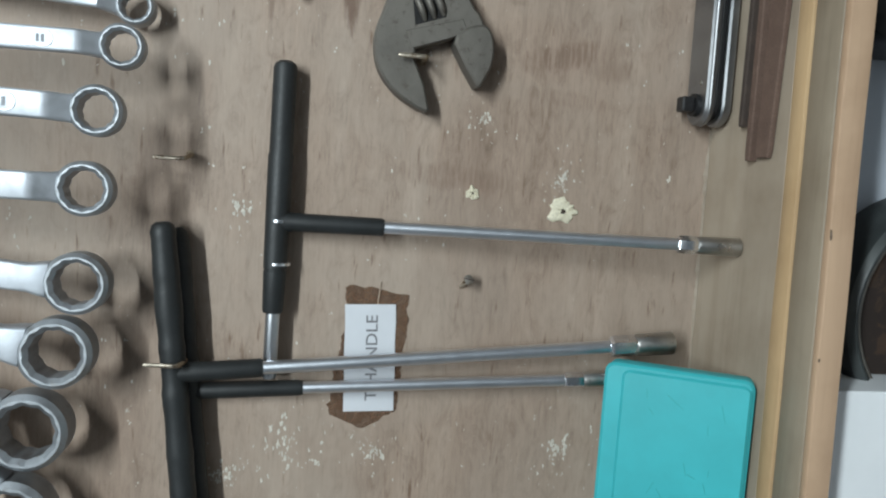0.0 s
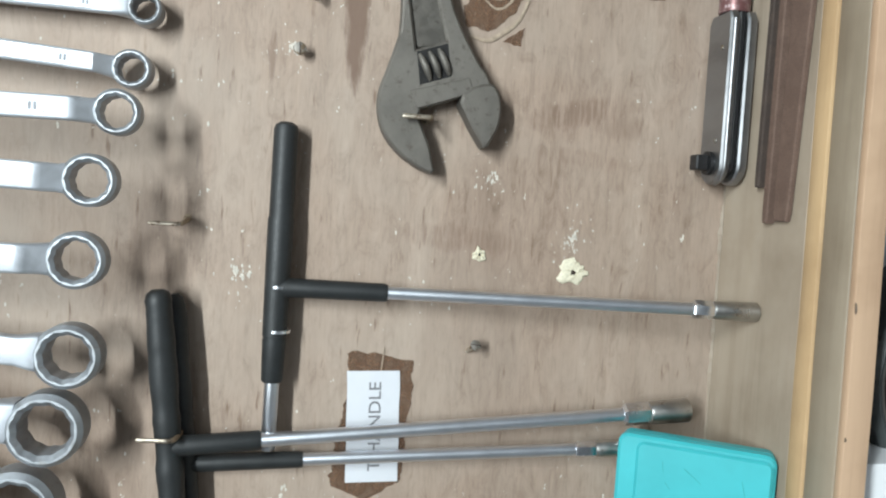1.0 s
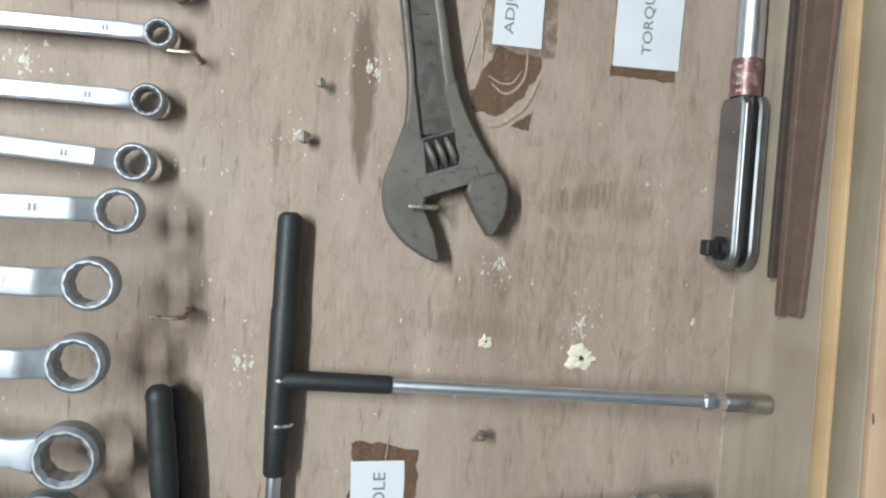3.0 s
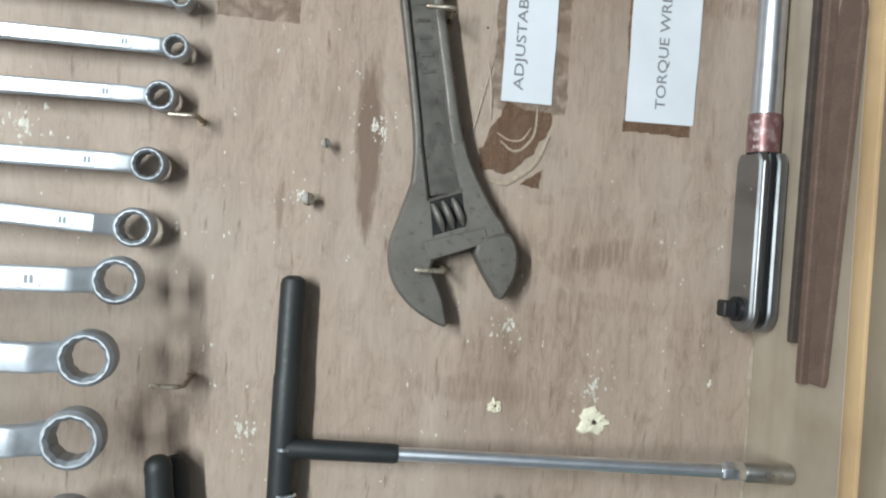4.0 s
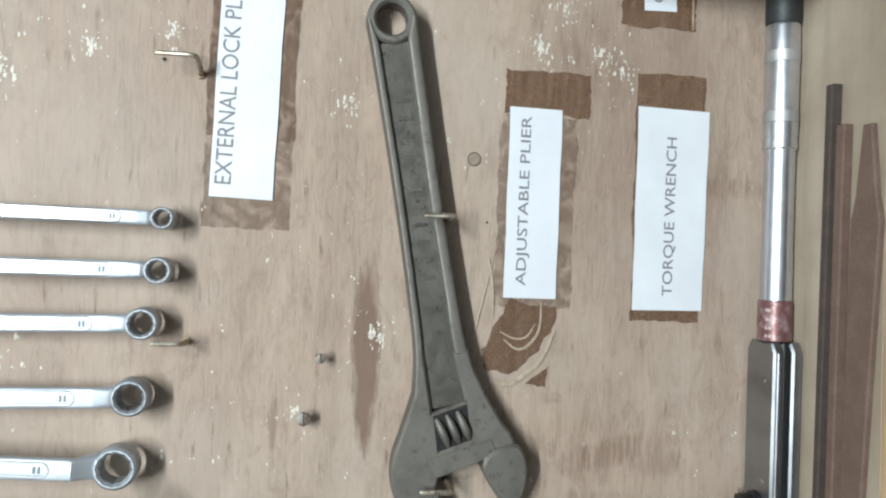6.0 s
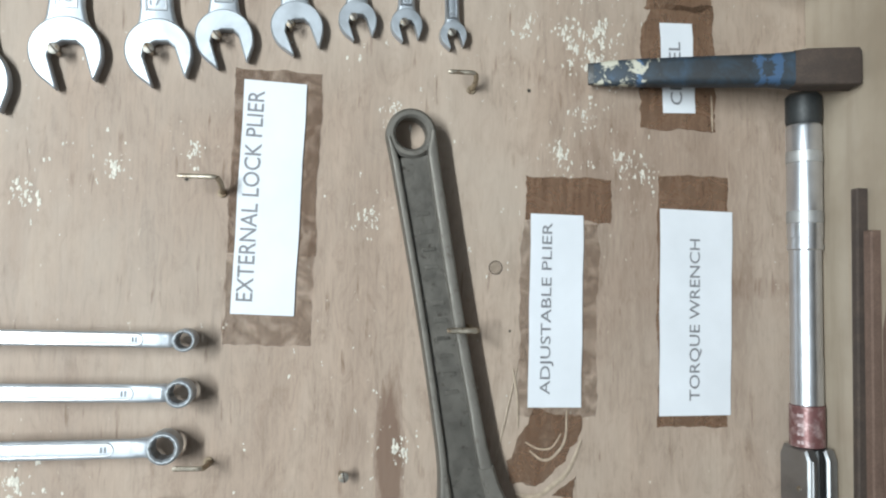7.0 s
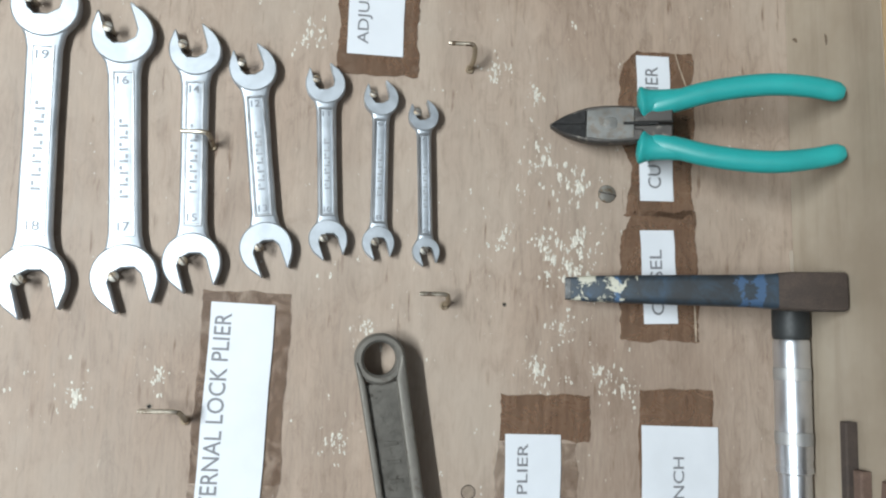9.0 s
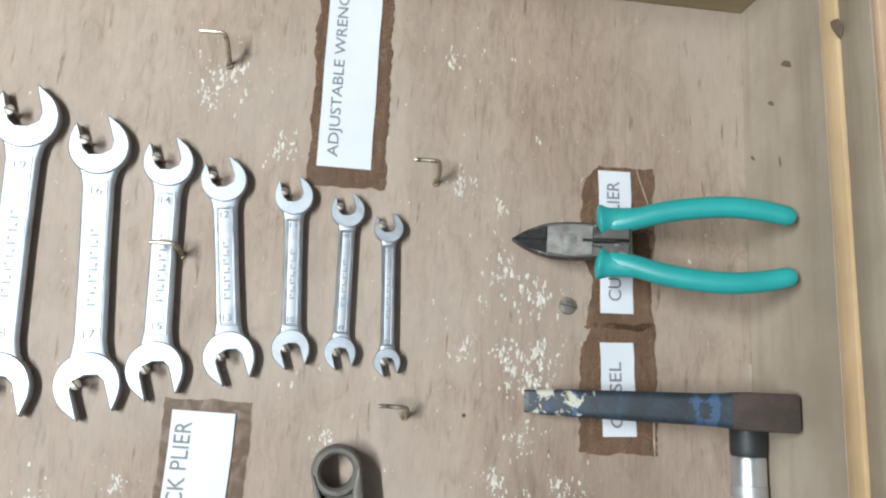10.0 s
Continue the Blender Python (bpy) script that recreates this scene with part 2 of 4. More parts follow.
M_CHROME_DULL = metal("dull_socket_steel", (0.50, 0.49, 0.47), 0.33, 0.08, 0.62, (0.20, 0.17, 0.14))
M_RING_DARK = metal("dark_bore_steel", (0.20, 0.19, 0.18), 0.5, 0.1)
M_IRON = metal("grey_forged_iron", (0.172, 0.158, 0.140), 0.62, 0.1, 0.56, (0.115, 0.10, 0.085), 350.0, 0.7, 0.4)
# slightly darker than the forged iron, for the handle's web and its marks
M_IRON_DARK = metal("darker_web_iron", (0.150, 0.138, 0.122), 0.45, 0.1, 0.58, (0.07, 0.06, 0.05), 300.0, 0.7, 0.5)
M_RUBBER = plain("black_rubber", (0.015, 0.017, 0.018), 0.55, 0.3, 60.0, 0.0, 0.25)
M_BLACK = plain("black_steel", (0.010, 0.010, 0.011), 0.5, 0.2)
# for the black bevels, and for the shade in gaps and holes
M_DULL_BLACK = plain("dull_black", (0.010, 0.009, 0.009), 0.85, 0.3)
M_NAIL = metal("rusty_nail_steel", (0.52, 0.46, 0.38), 0.45, 0.12, 0.52, (0.16, 0.10, 0.06))
M_NAIL_DULL = metal("tarnished_nail_steel", (0.34, 0.27, 0.19), 0.6, 0.1, 0.52, (0.14, 0.09, 0.055), 500.0, 0.6)
M_SCREW = metal("dull_screw_steel", (0.34, 0.32, 0.29), 0.62, 0.1, 0.50, (0.24, 0.18, 0.12))
M_TEAL = plain("teal_plastic", (0.045, 0.395, 0.43), 0.42, 0.12, 22.0, 0.0, 0.12, 900.0)
M_TEAL_DARK = plain("teal_grip", (0.018, 0.275, 0.265), 0.40, 0.15, 30.0)
M_PLIER = metal("cutter_steel", (0.145, 0.142, 0.136), 0.58, 0.1, 0.50, (0.13, 0.115, 0.10), 500.0, 1.0, 0.4)
M_PLIER_DARK = metal("blackened_jaw_steel", (0.060, 0.054, 0.050), 0.55, 0.1, 0.56, (0.17, 0.15, 0.13), 400.0, 0.6, 0.3)
M_RUST = two_tone("rusty_steel", (0.108, 0.066, 0.049), (0.145, 0.092, 0.069), 0.42, 60.0, 0.85, 0.0, 0.25, 0.3)
M_RUST_DARK = two_tone("dark_rusty_steel", (0.044, 0.031, 0.025), (0.066, 0.045, 0.035), 0.42, 80.0, 0.85, 0.0, 0.25, 0.3)
M_BLUE = chisel_paint()
M_RED_BAND = two_tone("worn_red_band", (0.175, 0.080, 0.078), (0.36, 0.26, 0.255), 0.48, 140.0, 0.4, 0.4, 0.1, 0.2)
M_BAND_PRINT = plain("faded_print", (0.42, 0.32, 0.32), 0.5, 0.3, 500.0)
M_CLEAR_BAND = metal("cloudy_film", (0.46, 0.46, 0.46), 0.5, 0.05, None, (0, 0, 0), 400.0, 0.8)
M_PAPER = plain("white_paper", (0.60, 0.615, 0.65), 0.5, 0.07, 18.0, 0.15, 0.05)
M_INK = plain("black_ink", (0.18, 0.18, 0.195), 0.6, 0.2, 300.0)
M_ETCH = plain("stamped_grey", (0.30, 0.31, 0.33), 0.5, 0.3, 400.0)
M_TAPE = tape_film("brown_tape", 0.58, 0.84, 0.68)
M_TAPE_THIN = tape_film("thin_brown_tape", 0.36, 0.76, 0.46)
M_TAPE_WORN = tape_film("worn_brown_tape", 0.12, 0.42, 0.18)
M_TAPE_FADED = tape_film("faded_brown_tape", 0.03, 0.24, 0.07)
M_KNOT = plain("brown_knot", (0.135, 0.095, 0.065), 0.6, 0.3, 300.0)
M_PLUG = plain("brown_plug", (0.24, 0.185, 0.14), 0.6, 0.3, 220.0)
M_FLECK = plain("cream_paint_fleck", (0.58, 0.54, 0.47), 0.6, 0.35, 300.0)
M_PLASTER = two_tone("cream_filler", (0.70, 0.65, 0.50), (0.50, 0.43, 0.31), 0.58, 180.0, 0.7)
M_FILM = plain("clear_film_edge", (0.36, 0.285, 0.215), 0.35, 0.3, 200.0)
M_WALL = plain("pale_wall_paint", (0.50, 0.54, 0.60), 0.7, 0.12, 6.0)
M_ROOM = plain("grey_room_paint", (0.36, 0.37, 0.38), 0.8, 0.08, 3.0)
M_FLOOR = plain("grey_floor", (0.46, 0.45, 0.44), 0.6, 0.2, 4.0)
M_SHEET = plain("white_sheet", (0.80, 0.82, 0.84), 0.5, 0.06, 10.0)
M_WHEEL = plain("black_wheel_rubber", (0.045, 0.052, 0.052), 0.42, 0.4, 30.0)
M_CORE = two_tone("rusty_brown_core", (0.018, 0.010, 0.007), (0.045, 0.024, 0.013), 0.5, 40.0, 0.8)

# ---- mesh tools ----


def mesh_of(name, bm, mat, sharp=38):
    bmesh.ops.recalc_face_normals(bm, faces=bm.faces[:])
    me = bpy.data.meshes.new(name)
    bm.to_mesh(me)
    bm.free()
    me.materials.append(mat)
    for p in me.polygons:
        p.use_smooth = True
    me.set_sharp_from_angle(angle=radians(sharp))
    return me


def part(name, bm, mat, parent, label="", sharp=38):
    ob = new(name, mesh_of(name, bm, mat, sharp))
    ob.parent = parent
    if label:
        tagged(ob, label)
    return ob


def thing(name, m, label, category, group="", kind=""):
    ob = new(name)
    ob.empty_display_size = 0.02
    ob.matrix_world = m
    return tagged(ob, label, category, group, kind)


def on_board(x, z, n, degrees=0.0, lean=0.0):
    """Local x along the board (degrees up from level), local y across it, local z out of it; lean tips the foot (low x) outwards."""
    a = radians(degrees)
    c, s = math.cos(a), math.sin(a)
    m = Matrix(((c, -s, 0, x), (0, 0, -1, -n), (s, c, 0, z), (0, 0, 0, 1)))
    return m @ Matrix.Rotation(radians(lean), 4, "Y")


def offset(loop, d):
    """The loop with every corner moved inwards by d (for a loop that runs anticlockwise)."""
    out, k = [], len(loop)
    for i in range(k):
        p, q, r = Vector(loop[i - 1]), Vector(loop[i]), Vector(loop[(i + 1) % k])
        a, b = (q - p), (r - q)
        if a.length < 1e-9 or b.length < 1e-9:
            out.append(q)
            continue
        na, nb = Vector((-a.y, a.x)).normalized(), Vector((-b.y, b.x)).normalized()
        nn = na + nb
        nn = nn.normalized() / max(0.5, nn.length / 2) if nn.length > 1e-6 else na
        out.append(q + nn * d)
    return out


def area(loop):
    return sum(loop[i - 1][0] * loop[i][1] - loop[i][0] * loop[i - 1][1] for i in range(len(loop))) / 2


def slab(bm, loop, z0, z1, edge=0.0006, m=None):
    """A plate with the outline loop between z0 and z1, its upper and lower edges eased."""
    if area(loop) < 0:
        loop = loop[::-1]
    inner = offset(loop, edge)
    rows = [(inner, z0), (loop, z0 + edge), (loop, z1 - edge), (inner, z1)]
    rings = [[bm.verts.new((m @ Vector((p[0], p[1], z))) if m else (p[0], p[1], z)) for p in row] for row, z in rows]
    k = len(loop)
    for a, b in zip(rings, rings[1:]):
        for i in range(k):
            bm.faces.new((a[i - 1], a[i], b[i], b[i - 1]))
    low = bm.faces.new(rings[0][::-1])
    top = bm.faces.new(rings[-1])
    low.normal_update()
    top.normal_update()
    bmesh.ops.triangulate(bm, faces=[low, top])
    return bm


def box(bm, a, b, edge=0.0008):
    return slab(bm, [(a[0], a[1]), (b[0], a[1]), (b[0], b[1]), (a[0], b[1])], a[2], b[2], edge)


def arc(cx, cy, r, a0, a1, k, ry=None):
    ry = r if ry is None else ry
    return [(cx + r * math.cos(radians(a0 + (a1 - a0) * i / k)), cy + ry * math.sin(radians(a0 + (a1 - a0) * i / k))) for i in range(k + 1)]


def round_rect(w, h, r, k=4):
    x, y = w / 2 - r, h / 2 - r
    return arc(x, y, r, 0, 90, k) + arc(-x, y, r, 90, 180, k) + arc(-x, -y, r, 180, 270, k) + arc(x, -y, r, 270, 360, k)


def curve(points, k=8):
    """A smooth open line (Catmull-Rom) through a few design points of any dimension."""
    pts = [Vector(p) for p in points]
    pts = [pts[0] * 2 - pts[1]] + pts + [pts[-1] * 2 - pts[-2]]
    out = []
    for a, b, c, d in zip(pts, pts[1:], pts[2:], pts[3:]):
        for i in range(k):
            t = i / k
            out.append(0.5 * ((2 * b) + (c - a) * t + (2 * a - 5 * b + 4 * c - d) * t * t + (3 * b - a - 3 * c + d) * t ** 3))
    return out + [pts[-2]]


def tube(bm, path, radii, sides=14, flat=1.0, caps=True):
    """A round bar along a path; radii: one, or one for each point; flat squeezes it across."""
    path = [Vector(p) for p in path]
    if not hasattr(radii, "__len__"):
        radii = [radii] * len(path)
    rings, up = [], None
    for i, p in enumerate(path):
        t = (path[min(i + 1, len(path) - 1)] - path[max(i - 1, 0)]).normalized()
        if up is None:
            up = Vector((0, 0, 1)) if abs(t.z) < 0.9 else Vector((0, 1, 0))
        side = t.cross(up).normalized()
        up = side.cross(t).normalized()
        rings.append([bm.verts.new(p + radii[i] * (side * math.cos(2 * math.pi * j / sides) + up * flat * math.sin(2 * math.pi * j / sides))) for j in range(sides)])
    for a, b in zip(rings, rings[1:]):
        for j in range(sides):
            bm.faces.new((a[j - 1], a[j], b[j], b[j - 1]))
    if caps:
        bm.faces.new(rings[0])
        bm.faces.new(rings[-1][::-1])
    return bm


def bar(bm, a, b, profile, sides=18):
    """A turned bar from a to b; profile: (share of the way, radius) rows."""
    a, b = Vector(a), Vector(b)
    return tube(bm, [a.lerp(b, s) for s, _ in profile], [r for _, r in profile], sides)


def sections(bm, rows):
    """A forged bar through rounded-rectangle sections: rows of (x, y, z, width, thickness, corner)."""
    rings = []
    for x, y, z, w, t, r in rows:
        rings.append([bm.verts.new((x, y + p[0], z + p[1])) for p in round_rect(w, t, min(r, w * 0.49, t * 0.49), 3)])
    for a, b in zip(rings, rings[1:]):
        for j in range(len(a)):
            bm.faces.new((a[j - 1], a[j], b[j], b[j - 1]))
    bm.faces.new(rings[0])
    bm.faces.new(rings[-1][::-1])
    return bm


def annulus(bm, cx, cy, outer, inner, z0, z1, edge, points=0, k=48, m=None, turn=0.0):
    """A ring; points: the number of notches of a ring spanner's bore."""
    def at(r, i, z, notch=False):
        a = 2 * math.pi * i / k + turn
        if notch and points:
            r *= 1 + 0.055 * abs(((i * points / k) % 1.0) - 0.5) * 2 - 0.032
        p = Vector((cx + r * math.cos(a), cy + r * math.sin(a), z))
        return bm.verts.new(m @ p if m else p)
    spec = [(outer - edge, z0, 0), (outer, z0 + edge, 0), (outer, z1 - edge, 0), (outer - edge, z1, 0), (inner + edge, z1, 1), (inner, z1 - edge, 1), (inner, z0, 1)]
    rings = [[at(r, i, z, bool(n)) for i in range(k)] for r, z, n in spec]
    for a, b in zip(rings, rings[1:] + rings[:1]):
        for i in range(k):
            bm.faces.new((a[i - 1], a[i], b[i], b[i - 1]))
    return bm


def lettering(words, x, y, z, width, height, mat, parent, turn=0.0, name="lettering", weight=0.007):
    """Raised print in the built-in font, width long and with capitals height high, starting at x, y."""
    cu = bpy.data.curves.new(name, "FONT")
    cu.body, cu.size, cu.extrude, cu.resolution_u, cu.offset = words, 1.0, 0.0, 3, weight
    tmp = bpy.data.objects.new(name, cu)
    scene.collection.objects.link(tmp)
    bpy.context.view_layer.update()
    me = bpy.data.meshes.new_from_object(tmp.evaluated_get(bpy.context.evaluated_depsgraph_get()))
    bpy.data.objects.remove(tmp)
    xs, ys = [v.co.x for v in me.vertices], [v.co.y for v in me.vertices]
    sx, sy = width / (max(xs) - min(xs)), height / (max(ys) - min(ys))
    x0, y0, c, s = min(xs), min(ys), math.cos(radians(turn)), math.sin(radians(turn))
    for v in me.vertices:
        px, py = (v.co.x - x0) * sx, (v.co.y - y0) * sy
        v.co = (x + c * px - s * py, y + s * px + c * py, z)
    me.materials.clear()
    me.materials.append(mat)
    ob = new(name, me)
    ob.parent = parent
    return ob


# ---- the room and the cabinet ----
LEDGE = 1.126


def structure(name, a, b, mat, label, edge=0.001):
    ob = new(name, mesh_of(name, box(bmesh.new(), a, b, edge), mat))
    return tagged(ob, label, kind="structure")


structure("wall_back", (-2.2, 0.02, 0.0), (3.0, 0.12, 2.8), M_WALL, "pale grey-blue painted wall behind the cabinet")
# unseen shell of the room, added for bounced light and reflections in the metal
structure("wall_front", (-2.2, -3.3, 0.0), (3.0, -3.2, 2.8), M_ROOM, "unseen plain pale grey wall, added to close the room and reflect light")
structure("wall_west", (-2.3, -3.3, 0.0), (-2.2, 0.12, 2.8), M_ROOM, "unseen plain pale grey side wall, added to close the room and reflect light")
structure("wall_east", (3.0, -3.3, 0.0), (3.1, 0.12, 2.8), M_ROOM, "unseen plain pale grey side wall, added to close the room and reflect light")
structure("floor", (-2.3, -3.3, -0.1), (3.1, 0.12, 0.0), M_FLOOR, "unseen grey floor, added to bounce light upwards")
structure("ceiling", (-2.3, -3.3, 2.8), (3.1, 0.12, 2.9), M_ROOM, "unseen plain pale grey ceiling, added to close the room")

cabinet = thing("tool_cabinet", Matrix.Identity(4), "shallow wooden wall cabinet with a worn brown plywood back", "cabinet", kind="structure")
part("back_board", box(bmesh.new(), (-0.62, 0.0, LEDGE - 0.02), (0.848, 0.02, 2.0)), M_BOARD, cabinet, "weathered brown plywood back with specks, stains and a painted-in shadow")


def front(x, y):
    """The shelf narrows slightly towards larger x."""
    return y + 0.0125 * (x - 0.15)


def rail(name, y0, y1, z0, z1, mat, label):
    """A rail along the shelf's front, with a slightly uneven arris."""
    bm = bmesh.new()
    rows = []
    for i in range(61):
        x = -0.62 + 1.468 * i / 60
        w = 0.0009 * noise.noise(Vector((x * 14, y0 * 50, 1.0)))
        v = 0.0009 * noise.noise(Vector((x * 11, y1 * 50, 5.0)))
        e = 0.0009
        rows.append([bm.verts.new((x, front(x, y), z)) for y, z in ((y0 + w, z0), (y0 + w, z1 - e), (y0 + w + e * 0.5, z1 - e * 0.3), (y0 + w + e, z1), (y1 + v - e, z1), (y1 + v - e * 0.5, z1 - e * 0.3), (y1 + v, z1 - e), (y1 + v, z0))])
    for a, b in zip(rows, rows[1:]):
        for j in range(8):
            bm.faces.new((a[j - 1], a[j], b[j], b[j - 1]))
    bm.faces.new(rows[0])
    bm.faces.new(rows[-1][::-1])
    return part(name, bm, mat, cabinet, label)


bm = bmesh.new()
slab(bm, [(-0.62, front(-0.62, -0.1117)), (0.848, front(0.848, -0.1117)), (0.848, -0.0005), (-0.62, -0.0005)], LEDGE - 0.018, LEDGE, 0.0003)
part("ledge", bm, M_LEDGE, cabinet, "pale planed wooden bottom shelf")
rail("front_rail", -0.1288, -0.1122, LEDGE - 0.016, LEDGE + 0.0006, M_RAIL_PALE, "pale yellow pine inner rail")
rail("front_rail", -0.1592, -0.1292, LEDGE - 0.016, LEDGE - 0.0010, M_RAIL_DARK, "grey-brown recessed middle rail")
rail("front_rail", -0.1665, -0.1596, LEDGE - 0.0195, LEDGE - 0.0012, M_RAIL_PINK, "pinkish planed outer rail with a rounded edge")
# dried filler squeezed out along the foot of the board
verts, faces = [], []
for i in range(241):
    x = -0.24 + 0.0033 * i
    h = max(0.0, 0.0011 + 0.0022 * noise.noise(Vector((x * 26, 2.0, 0.0))) + 0.0012 * noise.noise(Vector((x * 140, 7.0, 0.0))))
    verts += [(x, -0.0006 - 0.8 * h, LEDGE + 0.0003), (x, -0.0004 - 0.4 * h, LEDGE + 0.0006 + 0.7 * h), (x, -0.0002, LEDGE + 0.0006 + 1.3 * h)]
    if i:
        for j in range(2):
            faces.append((3 * i - 3 + j, 3 * i + j, 3 * i + j + 1, 3 * i - 2 + j))
me = bpy.data.meshes.new("seam")
me.from_pydata(verts, [], faces)
me.materials.append(M_LEDGE)
seam = new("seam", me)
seam.parent = cabinet
tagged(seam, "thin uneven bead of dried filler")
part("side_panel", box(bmesh.new(), (0.8485, -0.150, LEDGE - 0.03), (0.868, 0.02, 2.02)), M_SIDE, cabinet, "olive-brown wooden side panel")
part("side_panel", box(bmesh.new(), (-0.64, -0.150, LEDGE - 0.03), (-0.6205, 0.02, 2.02)), M_SIDE, cabinet, "olive-brown wooden side panel")
part("top_panel", box(bmesh.new(), (-0.62, -0.150, 2.0), (0.848, 0.02, 2.02)), M_SIDE, cabinet, "olive-brown wooden top panel")

# knots and nicks in the shelf and its rails
for kx, ky, kz, a, b, turn in ((0.775, 0.062, 0.0, 0.007, 0.0028, 60), (0.752, 0.040, 0.0, 0.0042, 0.002, 60), (0.716, 0.012, 0.0, 0.0035, 0.0016, 50),
                               (0.702, 0.049, 0.0, 0.0042, 0.0014, 8), (0.775, 0.122, 0.001, 0.008, 0.005, 30), (-0.068, 0.169, -0.0018, 0.0014, 0.0014, 0),
                               (-0.105, 0.167, -0.0018, 0.0016, 0.0014, 0), (-0.128, 0.167, -0.0018, 0.010, 0.0012, 4), (0.02, 0.168, -0.0018, 0.004, 0.0012, 10)):
    bm = bmesh.new()
    loop = [(a * math.cos(t) * (1 + 0.25 * math.sin(3 * t)), b * math.sin(t) * (1 + 0.2 * math.cos(2 * t))) for t in [2 * math.pi * i / 14 for i in range(14)]]
    slab(bm, loop, -0.0005, 0.0004, 0.0002, Matrix.Translation((kx, -ky, LEDGE + kz)) @ Matrix.Rotation(radians(turn), 4, "Z"))
    part("knot", bm, M_KNOT, cabinet)

# ---- below the cabinet ----
wheel = thing("wheel", on_board(-0.053, 0.906, 0.0), "black rubber-rimmed wheel with a rusty brown core, leaning under the cabinet", "wheel")
part("tyre", annulus(bmesh.new(), 0, 0, 0.111, 0.099, 0.0, 0.065, 0.005, 0, 64), M_WHEEL, wheel, "black rubber rim")
part("rim", annulus(bmesh.new(), 0, 0, 0.0988, 0.094, 0.004, 0.058, 0.002, 0, 64), M_IRON, wheel, "grey metal rim")
part("core", annulus(bmesh.new(), 0, 0, 0.0938, 0.012, 0.006, 0.042, 0.002, 0, 48), M_CORE, wheel, "rusty brown core")
unit = thing("machine_housing", on_board(0.262, 0.957, -0.019), "black moulded machine housing below the cabinet", "machine")
bm = bmesh.new()
slab(bm, round_rect(0.165, 0.16, 0.03, 6), 0.0, 0.10, 0.012)
part("shell", bm, M_BLACK, unit)
bm = bmesh.new()
slab(bm, round_rect(0.05, 0.05, 0.012, 5), 0.1002, 0.112, 0.004, Matrix.Translation((-0.045, 0.03, 0)))
part("knob", bm, M_WHEEL, unit)
sheet = thing("white_box", on_board(-0.272, 0.955, 0.088), "plain white painted box below the cabinet", "box")
part("body", slab(bmesh.new(), round_rect(0.326, 0.22, 0.004, 2), -0.105, 0.012, 0.001), M_SHEET, sheet)

# ---- paper labels under brown tape ----


def ragged(corners, seed, rough=0.004, step=0.003):
    """The outline through the corners, its edges torn unevenly."""
    rng = random.Random(seed)
    pts = []
    for (x0, y0), (x1, y1) in zip(corners, corners[1:] + corners[:1]):
        k = max(3, int(math.hypot(x1 - x0, y1 - y0) / step))
        drift, ln = 0.0, max(1e-6, math.hypot(x1 - x0, y1 - y0))
        for i in range(k):
            drift = 0.75 * drift + rng.uniform(-rough, rough) * 0.22
            t = i / k
            pts.append((x0 + (x1 - x0) * t + (y1 - y0) / ln * drift, y0 + (y1 - y0) * t - (x1 - x0) / ln * drift))
    return pts


SQUARE = ((0, 0), (1, 0), (1, 1), (0, 1))


def tape(x, z, w, h, turn, seed, rough=0.003, n=0.0004, film=None, shape=SQUARE):
    t = thing("packing_tape", on_board(x, z, n, turn), "torn strip of glossy brown packing tape stuck on the plywood", "tape", "tape on the board")
    part("film", slab(bmesh.new(), ragged([(a * w, b * h) for a, b in shape], seed, rough), 0.0, 0.0004, 0.0001), film or M_TAPE, t)
    return t


def label(words, x, z, w, h, turn, text_at, text_from, text_to, cap, skew=0.0):
    """A paper strip, lower left corner at x, z; text_at: the share of the height at which the middle of the print lies."""
    t = thing("paper_label", on_board(x, z, 0.0011, turn), "white paper label printed %s taped to the plywood" % words, "label", "paper labels")
    loop = []
    corners = ((0, 0), (w, skew), (w - skew * 0.5, h), (skew * 0.4, h))
    for i in range(4):
        a, b = corners[i], corners[(i + 1) % 4]
        for j in range(6):
            s = j / 6
            q = 0.0003 * math.sin(j * 2.1 + i)
            loop.append((a[0] + (b[0] - a[0]) * s, a[1] + (b[1] - a[1]) * s + q))
    part("paper", slab(bmesh.new(), loop, 0.0, 0.0004, 0.0001), M_PAPER, t)
    lettering(words, w * text_from, h * text_at - cap / 2, 0.0006, w * (text_to - text_from), cap, M_INK, t)
    return t


tape(-0.174, 1.392, 0.121, 0.064, -0.5, 3, 0.006, film=M_TAPE_THIN, shape=((0, 0.49), (0.12, 0.09), (0.97, 0), (1, 0.84), (0.80, 0.81), (0.17, 1), (0.08, 0.91)))
label("T HANDLE", -0.158, 1.399, 0.0925, 0.043, 1.6, 0.47, 0.10, 0.90, 0.0098)
patch = tape(0.204, 1.312, 0.066, 0.056, -1.5, 11, 0.007, film=M_TAPE_THIN, shape=((0.14, 0.59), (0.39, 0.25), (0.67, 0.02), (0.94, 0.02), (1, 0.64), (0.73, 0.76), (0.42, 0.98), (0.18, 0.90)))
part("film", slab(bmesh.new(), ragged([(0.0005, 0.004), (0.017, 0.003), (0.003, 0.021)], 31, 0.004), 0.0, 0.0004, 0.0001), M_TAPE_THIN, patch)
tape(0.264, 1.3000, 0.142, 0.059, -1.0, 5, 0.004, film=M_TAPE_FADED)
tape(0.4065, 1.2885, 0.033, 0.066, -1.0, 25, 0.004)
